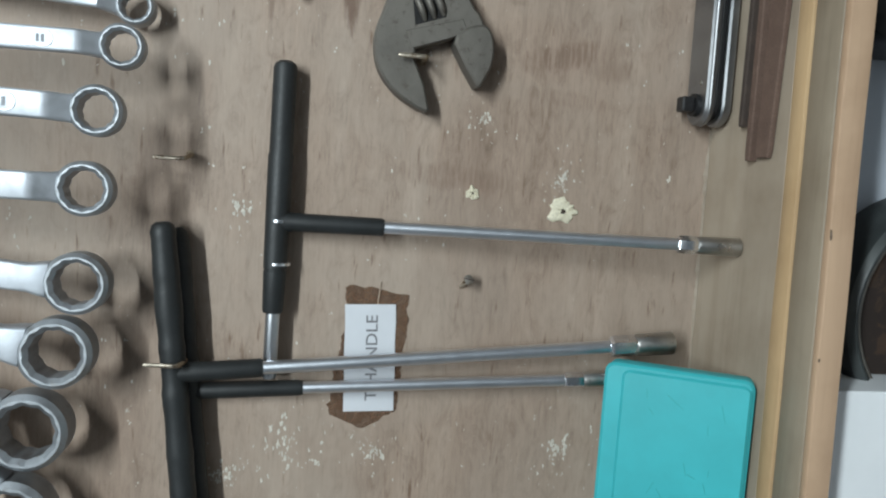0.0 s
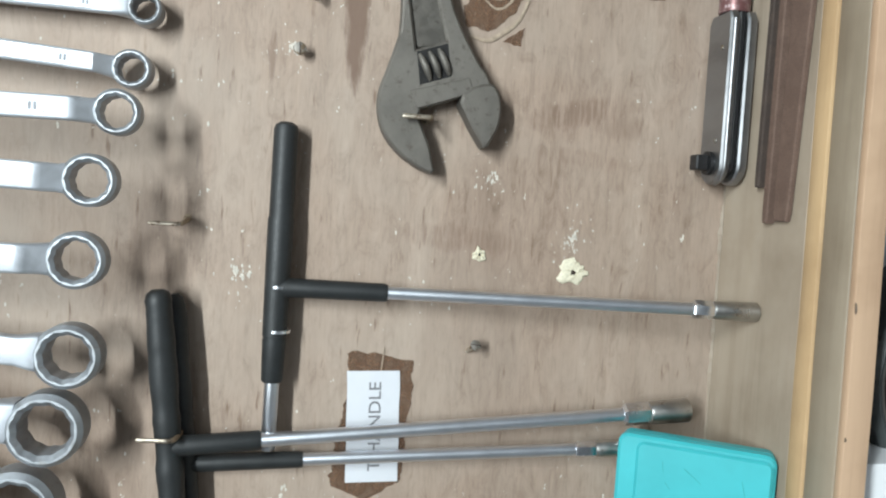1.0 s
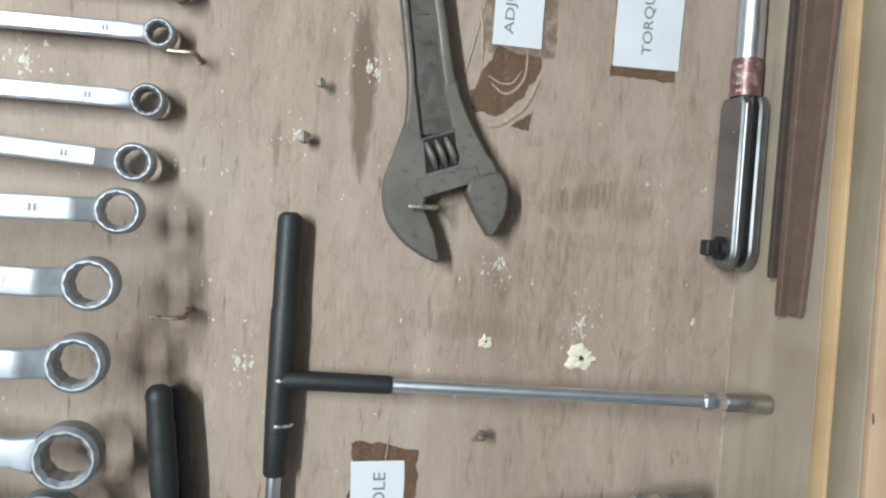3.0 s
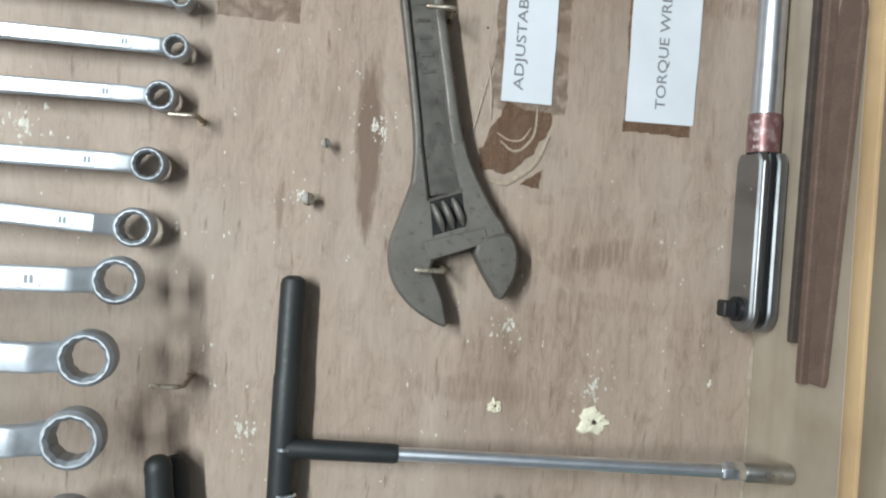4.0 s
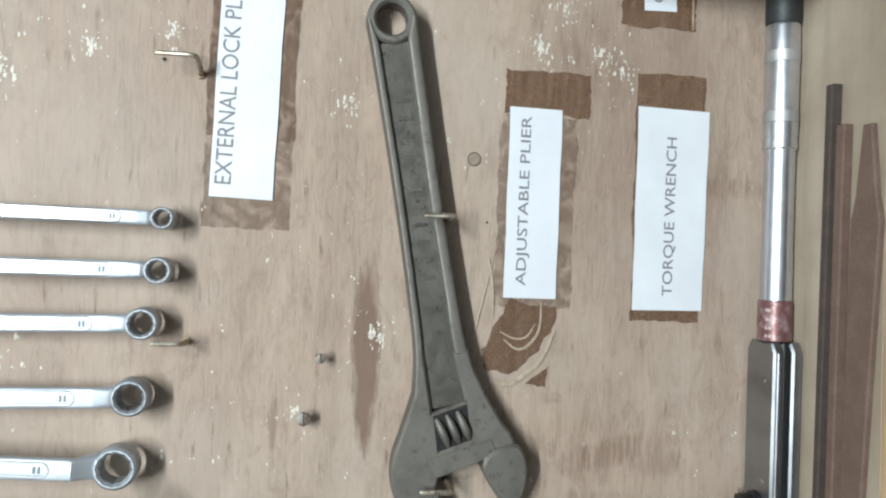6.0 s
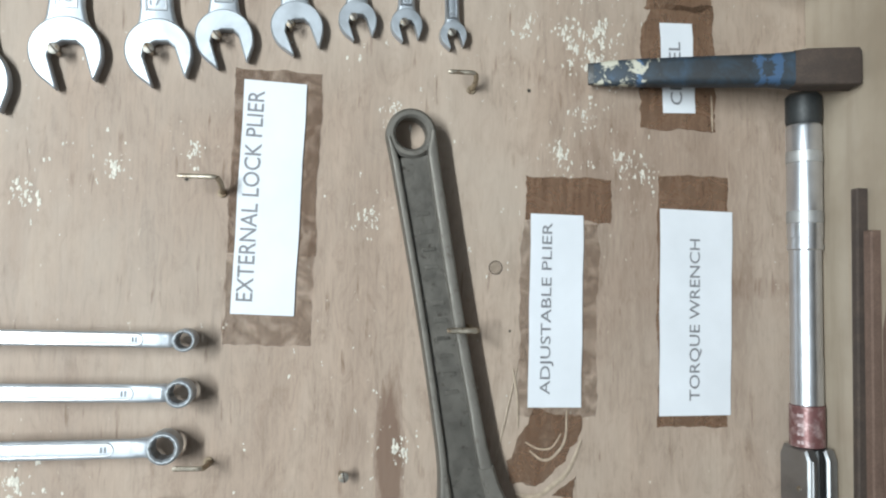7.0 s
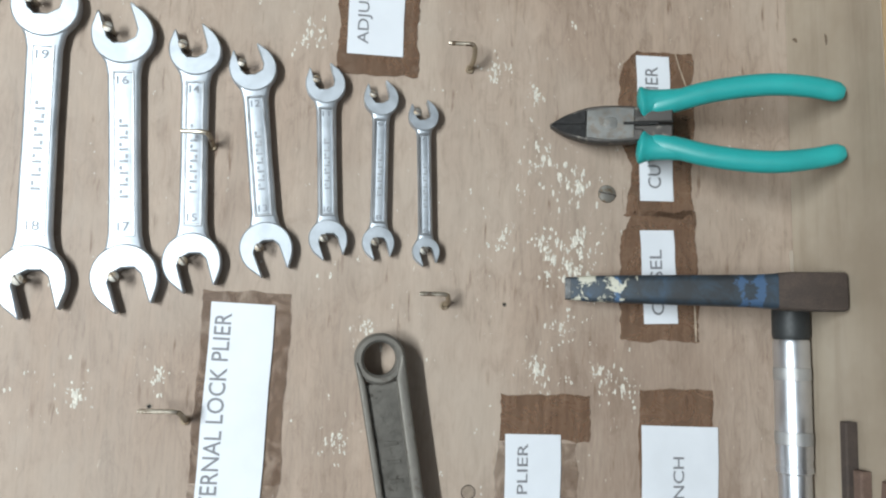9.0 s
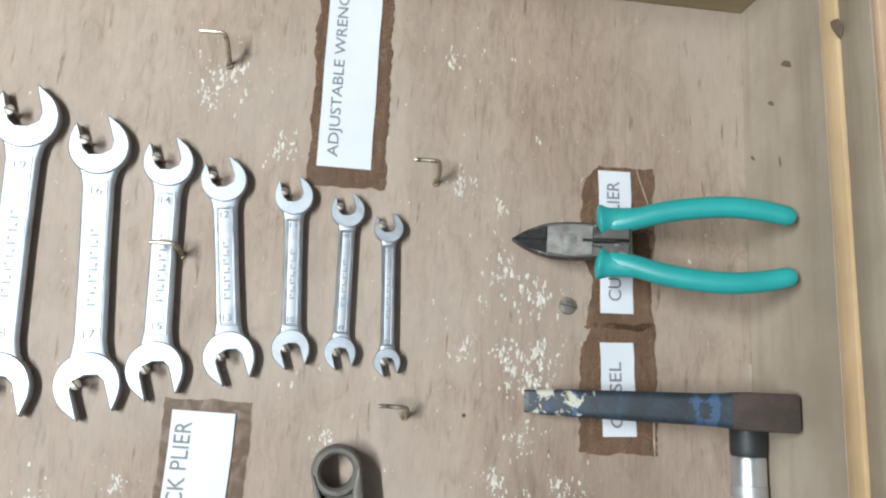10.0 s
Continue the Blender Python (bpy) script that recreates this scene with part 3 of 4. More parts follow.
label("ADJUSTABLE PLIER", 0.2705, 1.3110, 0.1415, 0.0405, -0.6, 0.66, 0.065, 0.955, 0.0102)
tape(0.2545, 1.1945, 0.190, 0.057, -0.3, 7, 0.003)
label("TORQUE WRENCH", 0.2635, 1.1925, 0.1545, 0.0575, -0.4, 0.50, 0.07, 0.86, 0.0100, -0.0015)
tape(0.3150, 1.5075, 0.062, 0.060, -1.0, 9, 0.003, film=M_TAPE_FADED)
tape(0.3775, 1.5060, 0.130, 0.060, -1.0, 19, 0.003, film=M_TAPE_WORN)
label("EXTERNAL LOCK PLIER", 0.3355, 1.5195, 0.1635, 0.0430, -1.9, 0.80, 0.055, 0.955, 0.0114)
tape(0.5720, 1.2070, 0.131, 0.058, -0.5, 13, 0.005, shape=((0, 0), (1, 0), (1, 0.78), (0.86, 1), (0.45, 1), (0.30, 0.84), (0, 0.95)))
label("CUTTING PLIER", 0.5855, 1.2225, 0.1135, 0.0265, 1.2, 0.56, 0.085, 0.925, 0.0105)
tape(0.4800, 1.2040, 0.098, 0.060, 0.6, 15, 0.005, shape=((0, 0), (1, 0), (1, 0.80), (0.78, 1), (0, 1)))
label("CHISEL", 0.4935, 1.2200, 0.0700, 0.0265, 2.2, 0.58, 0.09, 0.79, 0.0098)
tape(0.6690, 1.4200, 0.176, 0.058, 0.6, 17, 0.005, film=M_TAPE_THIN)
label("ADJUSTABLE WRENCH", 0.6835, 1.4310, 0.1580, 0.0410, -0.3, 0.70, 0.05, 0.95, 0.0108)



def strand(owner, points, r=0.0007):
    """A pale curled strand of torn film or dried glue on a tape; points in metres on the board."""
    inv = owner.matrix_world.inverted()
    path = [inv @ Vector((p.x, -0.0010 - 0.0001 * math.sin(i * 0.9), p.y)) for i, p in enumerate(curve(points, 6))]
    ob = part("film_strand", tube(bmesh.new(), path, [0.55 * r * (0.5 + 0.5 * math.sin(math.pi * (i + 0.5) / len(path))) for i in range(len(path))], 6, 0.22), M_FILM, owner, "pale curled strand of torn film")
    return ob


bpy.context.view_layer.update()
torn_strip = [o for o in scene.objects if o.name.startswith("packing_tape")]
strand(torn_strip[1], [(0.299, 1.3630), (0.280, 1.3595), (0.256, 1.3585)], 0.0016)
strand(torn_strip[1], [(0.300, 1.3595), (0.276, 1.3650), (0.252, 1.3705), (0.236, 1.3745)], 0.0012)
strand(torn_strip[1], [(0.268, 1.3220), (0.248, 1.3230), (0.236, 1.3310), (0.233, 1.3400), (0.240, 1.3500)], 0.0019)
strand(torn_strip[1], [(0.252, 1.3260), (0.242, 1.3330), (0.241, 1.3430), (0.246, 1.3530)], 0.0013)
strand(torn_strip[1], [(0.247, 1.3110), (0.226, 1.3200), (0.214, 1.3330), (0.207, 1.3450), (0.209, 1.3600)], 0.0034)
cut_tape = [o for o in torn_strip if abs(o.matrix_world.translation.x - 0.572) < 0.002][0]
strand(cut_tape, [(0.703, 1.2200), (0.690, 1.2160), (0.672, 1.2095)], 0.0010)
chisel_tape = [o for o in torn_strip if abs(o.matrix_world.translation.x - 0.480) < 0.002][0]
strand(chisel_tape, [(0.480, 1.2060), (0.492, 1.2062), (0.508, 1.2068)], 0.0016)
strand(torn_strip[0], [(-0.046, 1.4155), (-0.058, 1.4165), (-0.068, 1.4175)], 0.0009)
strand(torn_strip[0], [(-0.145, 1.4260), (-0.135, 1.4230), (-0.128, 1.4210)], 0.0007)

# ---- bent nails and screws ----


def bent_nail(x, z, dx, dz, out=0.024, r=0.00145):
    """A nail driven into the board, its shank bent over to dx, dz."""
    t = thing("bent_nail", on_board(x, z, 0.0), "thin rusty nail bent into a hook in the plywood", "hook", "hooks on the board")
    path = curve([(0, 0, -0.004), (dx * 0.30, -0.001, out * 0.5), (dx * 0.80, 0.000, out * 0.90), (dx * 0.98, dz * 0.14, out * 1.02), (dx, dz * 0.55, out), (dx, dz, out * 0.98)], 5)
    cut = len(path) // 2
    part("shank", tube(bmesh.new(), path[:cut + 1], [r * 1.25] * cut + [r * 1.1], 9), M_NAIL_DULL, t)
    part("tip", tube(bmesh.new(), path[cut:], [r * 1.1] * (len(path) - cut - 1) + [r * 0.8], 9), M_NAIL, t)
    part("washer", annulus(bmesh.new(), 0, 0, r * 2.2, r * 1.02, -0.0005, 0.0018, 0.0004, 0, 14), M_NAIL_DULL, t)
    return t


bent_nail(0.050, 1.573, -0.004, 0.024)
bent_nail(0.237, 1.574, 0.001, 0.019)
bent_nail(0.420, 1.570, 0.008, 0.026, 0.022)
bent_nail(0.678, 1.381, 0.010, 0.019)
bent_nail(0.502, 1.396, 0.007, 0.020, 0.020)
bent_nail(0.757, 1.543, 0.015, 0.019)
bent_nail(0.609, 1.563, 0.005, 0.018, 0.020)
bent_nail(0.327, 1.396, 0.001, 0.021, 0.0345, 0.0018)
bent_nail(0.139, 1.392, -0.001, 0.022, 0.0305, 0.0018)
bent_nail(-0.113, 1.570, 0.002, 0.026, 0.044, 0.0015)


def screw(x, z, stand=0.010, head=0.0040, tilt=0.0, slot=30.0, group="screws in the board"):
    """A slotted screw or stud that stands out of the board."""
    t = thing("screw", on_board(x, z, 0.0) @ Matrix.Rotation(radians(tilt), 4, "X"), "dull steel slotted screw driven part way into the plywood", "screw", group)
    if stand > 0.002:
        path = [(0, 0, -0.003 + (stand + 0.003) * i / 16) for i in range(17)]
        part("thread", tube(bmesh.new(), path, [head * (0.50 if i % 2 else 0.40) for i in range(17)], 10), M_NAIL, t)
    bm = bmesh.new()
    tube(bm, [(0, 0, stand - 0.0012), (0, 0, stand), (0, 0, stand + 0.0010), (0, 0, stand + 0.0016)], [head * 0.6, head, head * 0.95, head * 0.55], 16)
    cap = part("head", bm, M_SCREW, t)
    # the slot's shade, drawn as a thin dark strip on the head
    bm = bmesh.new()
    slab(bm, [(-head * 0.95, -0.0004), (head * 0.95, -0.0004), (head * 0.95, 0.0004), (-head * 0.95, 0.0004)], stand + 0.0012, stand + 0.00185, 0.0001, Matrix.Rotation(radians(slot), 4, "Z"))
    part("slot", bm, M_RUST_DARK, cap)
    return t


screw(0.227, 1.485, 0.012, 0.0036, 8, 10)
screw(0.185, 1.495, 0.011, 0.0050, 6, 0)
leaning = screw(-0.048, 1.346, 0.017, 0.0046, 12, 80)
leaning.matrix_world = leaning.matrix_world @ Matrix.Rotation(radians(26), 4, "Y")
screw(0.589, 1.275, 0.0006, 0.0068, 0, 80)

# ---- open-ended spanners ----


def jaw_loop(r, gap, side):
    """The head of an open-ended spanner, its jaw opening along local x."""
    g = gap / 2
    tip = 1.02 * r
    out = [(-0.18 * r, -g * 0.72), (0.05 * r, -g), (tip * 0.94, -g)]
    out += [(tip, -g * 1.12)]
    a0 = 58
    ring = arc(0, 0, r, -a0, -360 + a0, 30, r)
    ring = [(p[0] * (1.10 if p[0] > 0 else 1.0), p[1]) for p in ring]
    out += ring
    out += [(tip, g * 1.12), (tip * 0.94, g), (0.05 * r, g), (-0.18 * r, g * 0.72), (-0.27 * r, 0)]
    return out


def open_spanner(x0, z0, x1, z1, r0, r1, sizes, n=0.0012, thick=0.0080, flip=1, bars=True):
    """From the lower-x head centre to the higher-x head centre, in metres on the board; r0, r1: head radii."""
    d = math.hypot(x1 - x0, z1 - z0)
    ang = math.degrees(math.atan2(z1 - z0, x1 - x0))
    t = thing("open_end_spanner", on_board(x0, z0, n, ang), "satin chrome double open-ended spanner resting on screws in the plywood", "spanner", "open-ended spanners")
    turn = Matrix.Rotation(radians(15 * flip), 4, "Z")
    part("jaw", slab(bmesh.new(), jaw_loop(r0, r0 * 0.98, 1), 0, thick, min(0.0011, r0 * 0.045), Matrix.Rotation(radians(180), 4, "Z") @ turn), M_CHROME, t)
    part("jaw", slab(bmesh.new(), jaw_loop(r1, r1 * 0.98, 1), 0, thick, min(0.0011, r1 * 0.045), Matrix.Translation((d, 0, 0)) @ turn), M_CHROME, t)
    w = (r0 + r1) * 0.245
    bm = bmesh.new()
    zc, th = thick / 2 - 0.0002, thick * 0.78
    sections(bm, [(r0 * 0.62, 0, zc, w * 3.0, th, 0.0028), (r0 * 0.95, 0, zc, w * 2.35, th, 0.0028), (r0 * 1.35, 0, zc, w * 2.08, th, 0.0028), (d / 2, 0, zc, w * 2, th, 0.0028),
                  (d - r1 * 1.35, 0, zc, w * 2.08, th, 0.0028), (d - r1 * 0.95, 0, zc, w * 2.35, th, 0.0028), (d - r1 * 0.62, 0, zc, w * 3.0, th, 0.0028)])
    shank = part("shank", bm, M_CHROME, t)
    # raised border of the stamped panel
    top = zc + th / 2
    pw, a, b = w * 0.56, r0 * 1.30, d - r1 * 1.30
    border = [(a, -pw), (b, -pw), (b, pw), (a, pw)]
    outer = offset(border, -0.0011)
    bm = bmesh.new()
    rows = [[bm.verts.new((p[0], p[1], z)) for p in lp] for lp, z in ((offset(border, -0.0016), top - 0.0002), (outer, top + 0.0007), (border, top + 0.0007), (offset(border, 0.0005), top - 0.0002))]
    for p, q in zip(rows, rows[1:]):
        for i in range(4):
            bm.faces.new((p[i - 1], p[i], q[i], q[i - 1]))
    part("panel_border", bm, M_BORDER, shank)
    # the maker's mark, as plain bars
    k, span = 7, d * 0.34
    for i in range(k):
        c = d * 0.48 - span / 2 + span * (i + 0.5) / k
        hw = span / k * 0.36
        low, high = (-pw * 0.50, -pw * 0.18) if i % 2 else (pw * 0.15, pw * 0.50)
        for x0, x1, y0, y1 in ((c - hw, c - hw * 0.35, -pw * 0.50, pw * 0.50), (c, c + hw, low, high)):
            part("stamped_mark", slab(bmesh.new(), [(x0, y0), (x1, y0), (x1, y1), (x0, y1)], top - 0.0002, top + 0.0002, 0.00005), M_ETCH, shank)
    if sizes:
        s = pw * 0.95
        lettering(sizes[1], b - s * 1.5, s * 0.75, top + 0.00025, s * 1.4, s * 1.1, M_STAMP, shank, -90, "size_stamp")
        lettering(sizes[0], a + s * 0.4, s * 0.75, top + 0.00025, s * 1.4, s * 1.1, M_STAMP, shank, -90, "size_stamp")
    return t


mm = 0.001
SPANNERS = [  # x and z of the lower and upper head, radii, sizes
    ((488, 1732), (712, 1738), 25.5, 25.0, ("22", "20")),
    ((511, 1673), (700, 1678), 23.4, 22.6, ("18", "19")),
    ((515, 1614), (683, 1626), 22.0, 21.0, ("17", "16")),
    ((527, 1571), (675, 1577), 19.5, 17.8, ("15", "14")),
    ((538, 1522), (665, 1537), 18.0, 16.3, ("13", "12")),
    ((546, 1480), (657, 1486), 13.4, 14.0, ("10", "11")),
    ((545, 1445), (649, 1446), 11.3, 12.4, ("8", "9")),
    ((540, 1411), (638, 1415), 9.6, 10.8, ("6", "7")),
]
for (xa, za), (xb, zb), ra, rb, sz in SPANNERS:
    open_spanner(xa * mm, za * mm, xb * mm, zb * mm, ra * mm, rb * mm, sz)
    hd = max(0.0030, ra * mm * 0.17)
    screw(xa * mm - ra * mm * 0.02, za * mm + ra * mm * 0.28, 0.0125, hd, 4, 40, "spanner pegs")
    screw(xb * mm + rb * mm * 0.14, zb * mm + rb * mm * 0.40, 0.0125, hd, -3, 70, "spanner pegs")

# ---- ring spanners ----


def ring_spanner(x, z, r, xs, zs, w, proud, length):
    """Lower ring centre at x, z; the shank passes xs, zs; proud: how far the ring's and the shank's middle stand out from the board."""
    ang = math.degrees(math.atan2(zs - z, xs - x))
    zr, zk = proud
    t = thing("ring_spanner", on_board(x, z, 0.0, ang), "satin chrome double offset ring spanner hanging against the plywood", "spanner", "ring spanners")
    th = r * 0.95
    if r < 0.0146:
        th = 0.0165
    for at in (0.0, length):
        part("ring_head", annulus(bmesh.new(), at, 0, r, r * 0.685, zr - th / 2, zr + th / 2, r * 0.13, 12, 96), M_RING, t)
    nx, reach = r * 0.86, max(0.0095, r * 0.8)
    nw = max(w * 0.95, r * 1.05)
    rows = [(nx, 0, zr, r * 1.15, th * 0.85, 0.003), (nx + reach * 0.3, 0, zr + (zk - zr) * 0.15, nw, th * 0.9, 0.003), (nx + reach * 0.75, 0, zr + (zk - zr) * 0.72, w * 1.02, w * 0.62, 0.003),
            (nx + reach * 1.05, 0, zk, w, w * 0.52, 0.0022), (nx + reach * 1.25, 0, zk, w, w * 0.5, 0.002)]
    mirror = [(length - a, b, c, d, e, f) for a, b, c, d, e, f in rows[::-1]]
    shank = part("shank", sections(bmesh.new(), rows + mirror), M_SHANK, t)
    # stamped panel with rounded ends
    top = zk + w * 0.25
    a, b, h = nx + reach * 1.25 + w * 1.1, length - (nx + reach * 1.25 + w * 1.1), w * 0.27
    loop = arc(b, 0, h, -90, 90, 8) + arc(a, 0, h, 90, 270, 8)
    bm = bmesh.new()
    rows = [[bm.verts.new((p[0], p[1], zz)) for p in lp] for lp, zz in ((offset(loop, -0.0015), top - 0.0002), (offset(loop, -0.0009), top + 0.0006), (loop, top + 0.0006), (offset(loop, 0.0006), top - 0.0002))]
    for p, q in zip(rows, rows[1:]):
        for i in range(len(loop)):
            bm.faces.new((p[i - 1], p[i], q[i], q[i - 1]))
    part("panel_border", bm, M_BORDER, shank)
    k, span = 7, min(0.05, length * 0.25)
    for i in range(k):
        c = a + 0.040 + span * (i + 0.5) / k
        hw = span / k * 0.32
        part("stamped_mark", slab(bmesh.new(), [(c - hw, -h * 0.5), (c + hw, -h * 0.5), (c + hw * 0.6, h * 0.5), (c - hw * 0.6, h * 0.5)], top - 0.0002, top + 0.0002, 0.0001), M_BORDER, shank)
    for i in range(2):
        u = a + i * h * 0.75
        part("size_mark", slab(bmesh.new(), [(u, -h * 0.6), (u + h * 0.5, -h * 0.6), (u + h * 0.5, h * 0.6), (u, h * 0.6)], top - 0.0002, top + 0.0002, 0.0001), M_STAMP, shank)
    screw((x * 1000 + (xs - x) / (zs - z) * length * 1000) * mm, z + length - r * 0.6 + 0.004, zr + th, 0.003, 0, 0, "ring spanner pegs")
    return t


RINGS = [  # ring centre, ring radius, a point of the shank, its width, how far ring and shank stand out, length
    ((321, 1590), 7.4, (322, 1702), 10.0, (15.0, 18.0), 175),
    ((286.5, 1592), 9.0, (287, 1701), 11.5, (15.0, 18.5), 183),
    ((251.5, 1601), 10.6, (250, 1699), 12.0, (14.5, 18.5), 192),
    ((203, 1607), 12.2, (203, 1697), 13.5, (14.0, 19.0), 205),
    ((158, 1614), 14.0, (164, 1695), 14.0, (17.0, 29.0), 218),
    ((123, 1617), 15.9, (121, 1694), 16.5, (50.0, 60.0), 235),
    ((75, 1627), 17.6, (76, 1691), 18.5, (72.0, 83.0), 250),
    ((21, 1636), 19.4, (21, 1697), 19.5, (64.0, 75.0), 265),
    ((-49, 1644), 22.8, (-42, 1700), 20.5, (42.0, 47.0), 285),
    ((-101, 1657), 26.2, (-90, 1699), 23.5, (42.0, 47.0), 300),
    ((-162, 1678), 29.4, (-149, 1699), 26.0, (35.0, 40.0), 320),
    ((-230, 1690), 31.5, (-212, 1699), 28.0, (35.0, 40.0), 335),
]
for (xa, za), r, (xb, zb), w, proud, ln in RINGS:
    za -= 3.2 if 15 < r < 20 else 1.2
    xa -= 1.0
    ring_spanner(xa * mm, za * mm, r * mm, xa * mm + (xb - xa) * 0.75 * mm, zb * mm, w * mm, (proud[0] * mm, proud[1] * mm), ln * mm)

# ---- T-handle socket wrenches ----


def to_world(x, z, n):
    return Vector((x, -n, z))


def t_wrench(top, foot, cross_a, cross_b, grip_r, sleeve, neck, shaft_r, socket_r, socket_len, label_text, tail=0.0, hex_len=0.016):
    """top: where shaft and handle meet; foot: the socket's end; cross_a, cross_b: the handle's ends; neck: length of the rubber on the shaft; tail: bare length of the handle's cross_b end."""
    top, foot, ca, cb = (to_world(*[c * mm for c in p]) for p in (top, foot, cross_a, cross_b))
    t = thing("t_handle_wrench", Matrix.Translation(foot), label_text, "wrench", "T-handle wrenches")
    o = foot
    lo, hi = ca - o, cb - o
    span = (hi - lo).length
    cut = 1.0 - tail / span
    g = grip_r
    if tail:
        mid = lo.lerp(hi, cut)
        part("grip", bar(bmesh.new(), lo, mid, [(0, g * 0.5), (0.012, g * 0.88), (0.03, g), (0.36, g), (0.37, g * 1.08), (0.62, g * 1.04), (0.82, g * 1.0), (0.822, g * 0.93), (0.83, g * 0.93), (0.832, g * 0.98), (0.99, g * 0.9), (1.0, g * 0.8)], 22), M_RUBBER, t, "black rubber grip")
        part("crossbar", bar(bmesh.new(), mid - (hi - lo).normalized() * 0.002, hi, [(0, g * 0.62), (0.96, g * 0.62), (1.0, g * 0.5)], 18), M_TUBE, t, "bare chrome end of the handle")
    else:
        lumps = [(i / 60, g * (1.0 + 0.16 * noise.noise(Vector((i * 0.17, g * 900, 0.0))) + 0.05 * noise.noise(Vector((i * 0.6, 3.0, g * 500))))) for i in range(3, 58)]
        part("grip", bar(bmesh.new(), lo, hi, [(0, g * 0.50), (0.010, g * 0.85), (0.03, g)] + lumps + [(0.985, g * 0.85), (1.0, g * 0.45)], 22), M_RUBBER, t, "black rubber grip with worn uneven surface")
    a, b = top - o, Vector((0, 0, 0))
    d = (b - a).normalized()
    ln = (b - a).length
    part("neck_grip", bar(bmesh.new(), a, a + d * neck, [(0, g * 0.9), (0.12, g * 0.80), (0.97, g * 0.76), (1.0, g * 0.66)], 18), M_RUBBER, t, "black rubber sleeve on the shaft")
    part("shaft", bar(bmesh.new(), a + d * (neck - 0.003), b - d * (socket_len + hex_len), [(0, shaft_r), (0.25, shaft_r), (0.5, shaft_r), (0.75, shaft_r), (1, shaft_r)], 20), M_SHAFT, t, "bright chrome shaft")
    part("hexagon", bar(bmesh.new(), b - d * (socket_len + hex_len + 0.001), b - d * socket_len, [(0, shaft_r * 1.2), (0.1, socket_r), (0.9, socket_r), (1, socket_r * 0.9)], 6), M_CHROME_BRIGHT, t)
    u = b - d * socket_len
    bm = bmesh.new()
    bar(bm, u, b, [(0, socket_r * 0.9), (0.06, socket_r * 1.0), (0.9, socket_r * 1.06), (0.97, socket_r * 1.04), (1.0, socket_r * 0.9)], 24)
    part("socket", bm, M_CHROME_DULL, t, "dull steel socket")
    return t


t1 = t_wrench((1, 1499, 16), (1, 1126, 62), (128, 1501, 13), (-127, 1504, 16), 0.0094, 0, 0.082, 0.0050, 0.0074, 0.036,
              "T-handle socket wrench with black rubber grip standing on the shelf", tail=0.054)
for rx in (1.5, -33.0):
    bm = bmesh.new()
    tube(bm, [to_world(rx * mm + e, 1.5030, 0.0145) - to_world(0.001, 1.128, 0.062) for e in (-0.0011, 0.0011)], 0.0104, 20)
    part("chrome_collar", bm, M_CHROME_BRIGHT, t1)
t2 = t_wrench((-121, 1576, 27), (-86, 1164, 35), (-3, 1588, 27), (-262, 1562, 27), 0.0098, 0, 0.068, 0.0054, 0.0094, 0.034,
              "worn T-handle wrench with thick black rubber grip on a nail", hex_len=0.022)
t3 = t_wrench((-140, 1566, 10), (-119, 1200, 30), (-8, 1580, 10), (-290, 1550, 10), 0.0085, 0, 0.090, 0.0050, 0.0070, 0.040,
              "T-handle socket wrench hanging behind another and behind a teal case")

# ---- teal plastic case on the shelf ----
case = thing("plastic_case", Matrix.Identity(4), "flat teal plastic tool case with scratched lid standing on the shelf", "case")
case.matrix_world = Matrix.Translation((-0.1830, -0.1095, LEDGE + 0.0052)) @ Matrix.Rotation(radians(0.6), 4, "Y") @ Matrix.Rotation(radians(-30), 4, "X") @ Matrix(((1, 0, 0, 0), (0, 0, -1, 0), (0, 1, 0, 0), (0, 0, 0, 1)))


def shifted(loop, dx, dy):
    return [(p[0] + dx, p[1] + dy) for p in loop]


part("base", slab(bmesh.new(), shifted(round_rect(0.167, 0.113, 0.007, 6), 0, 0.0565), -0.0165, -0.002, 0.0022), M_TEAL, case, "teal base tray")
lid = part("lid", slab(bmesh.new(), shifted(round_rect(0.168, 0.115, 0.008, 6), 0, 0.0575), -0.0015, 0.006, 0.0022), M_TEAL, case, "teal lid with scratches")
part("raised_panel", slab(bmesh.new(), shifted(round_rect(0.160, 0.098, 0.006, 6), 0, 0.0515), 0.0061, 0.0095, 0.0018), M_TEAL, lid)
bm = bmesh.new()
rng = random.Random(4)
for i in range(16):
    sx, sy, a, ln = rng.uniform(-0.06, 0.072), rng.uniform(0.015, 0.09), rng.uniform(-70, 70), rng.uniform(0.002, 0.009)
    m = Matrix.Translation((sx, sy, 0.0)) @ Matrix.Rotation(radians(a), 4, "Z")
    slab(bm, [(-ln, -0.0002), (ln, -0.0003), (ln, 0.0002), (-ln, 0.0002)], 0.0093, 0.0097, 0.00005, m)
part("scratches", bm, M_TEAL_DARK, lid, "dark scratches")

# ---- adjustable wrench ----
HX, HZ = 0.4640, 1.4415
axis = math.degrees(math.atan2(1.4415 - 1.387, 0.464 - 0.160))
wrench = thing("adjustable_wrench", on_board(HX, HZ, 0.003, axis + 180), "large worn grey forged adjustable wrench hooked on bent nails", "wrench")
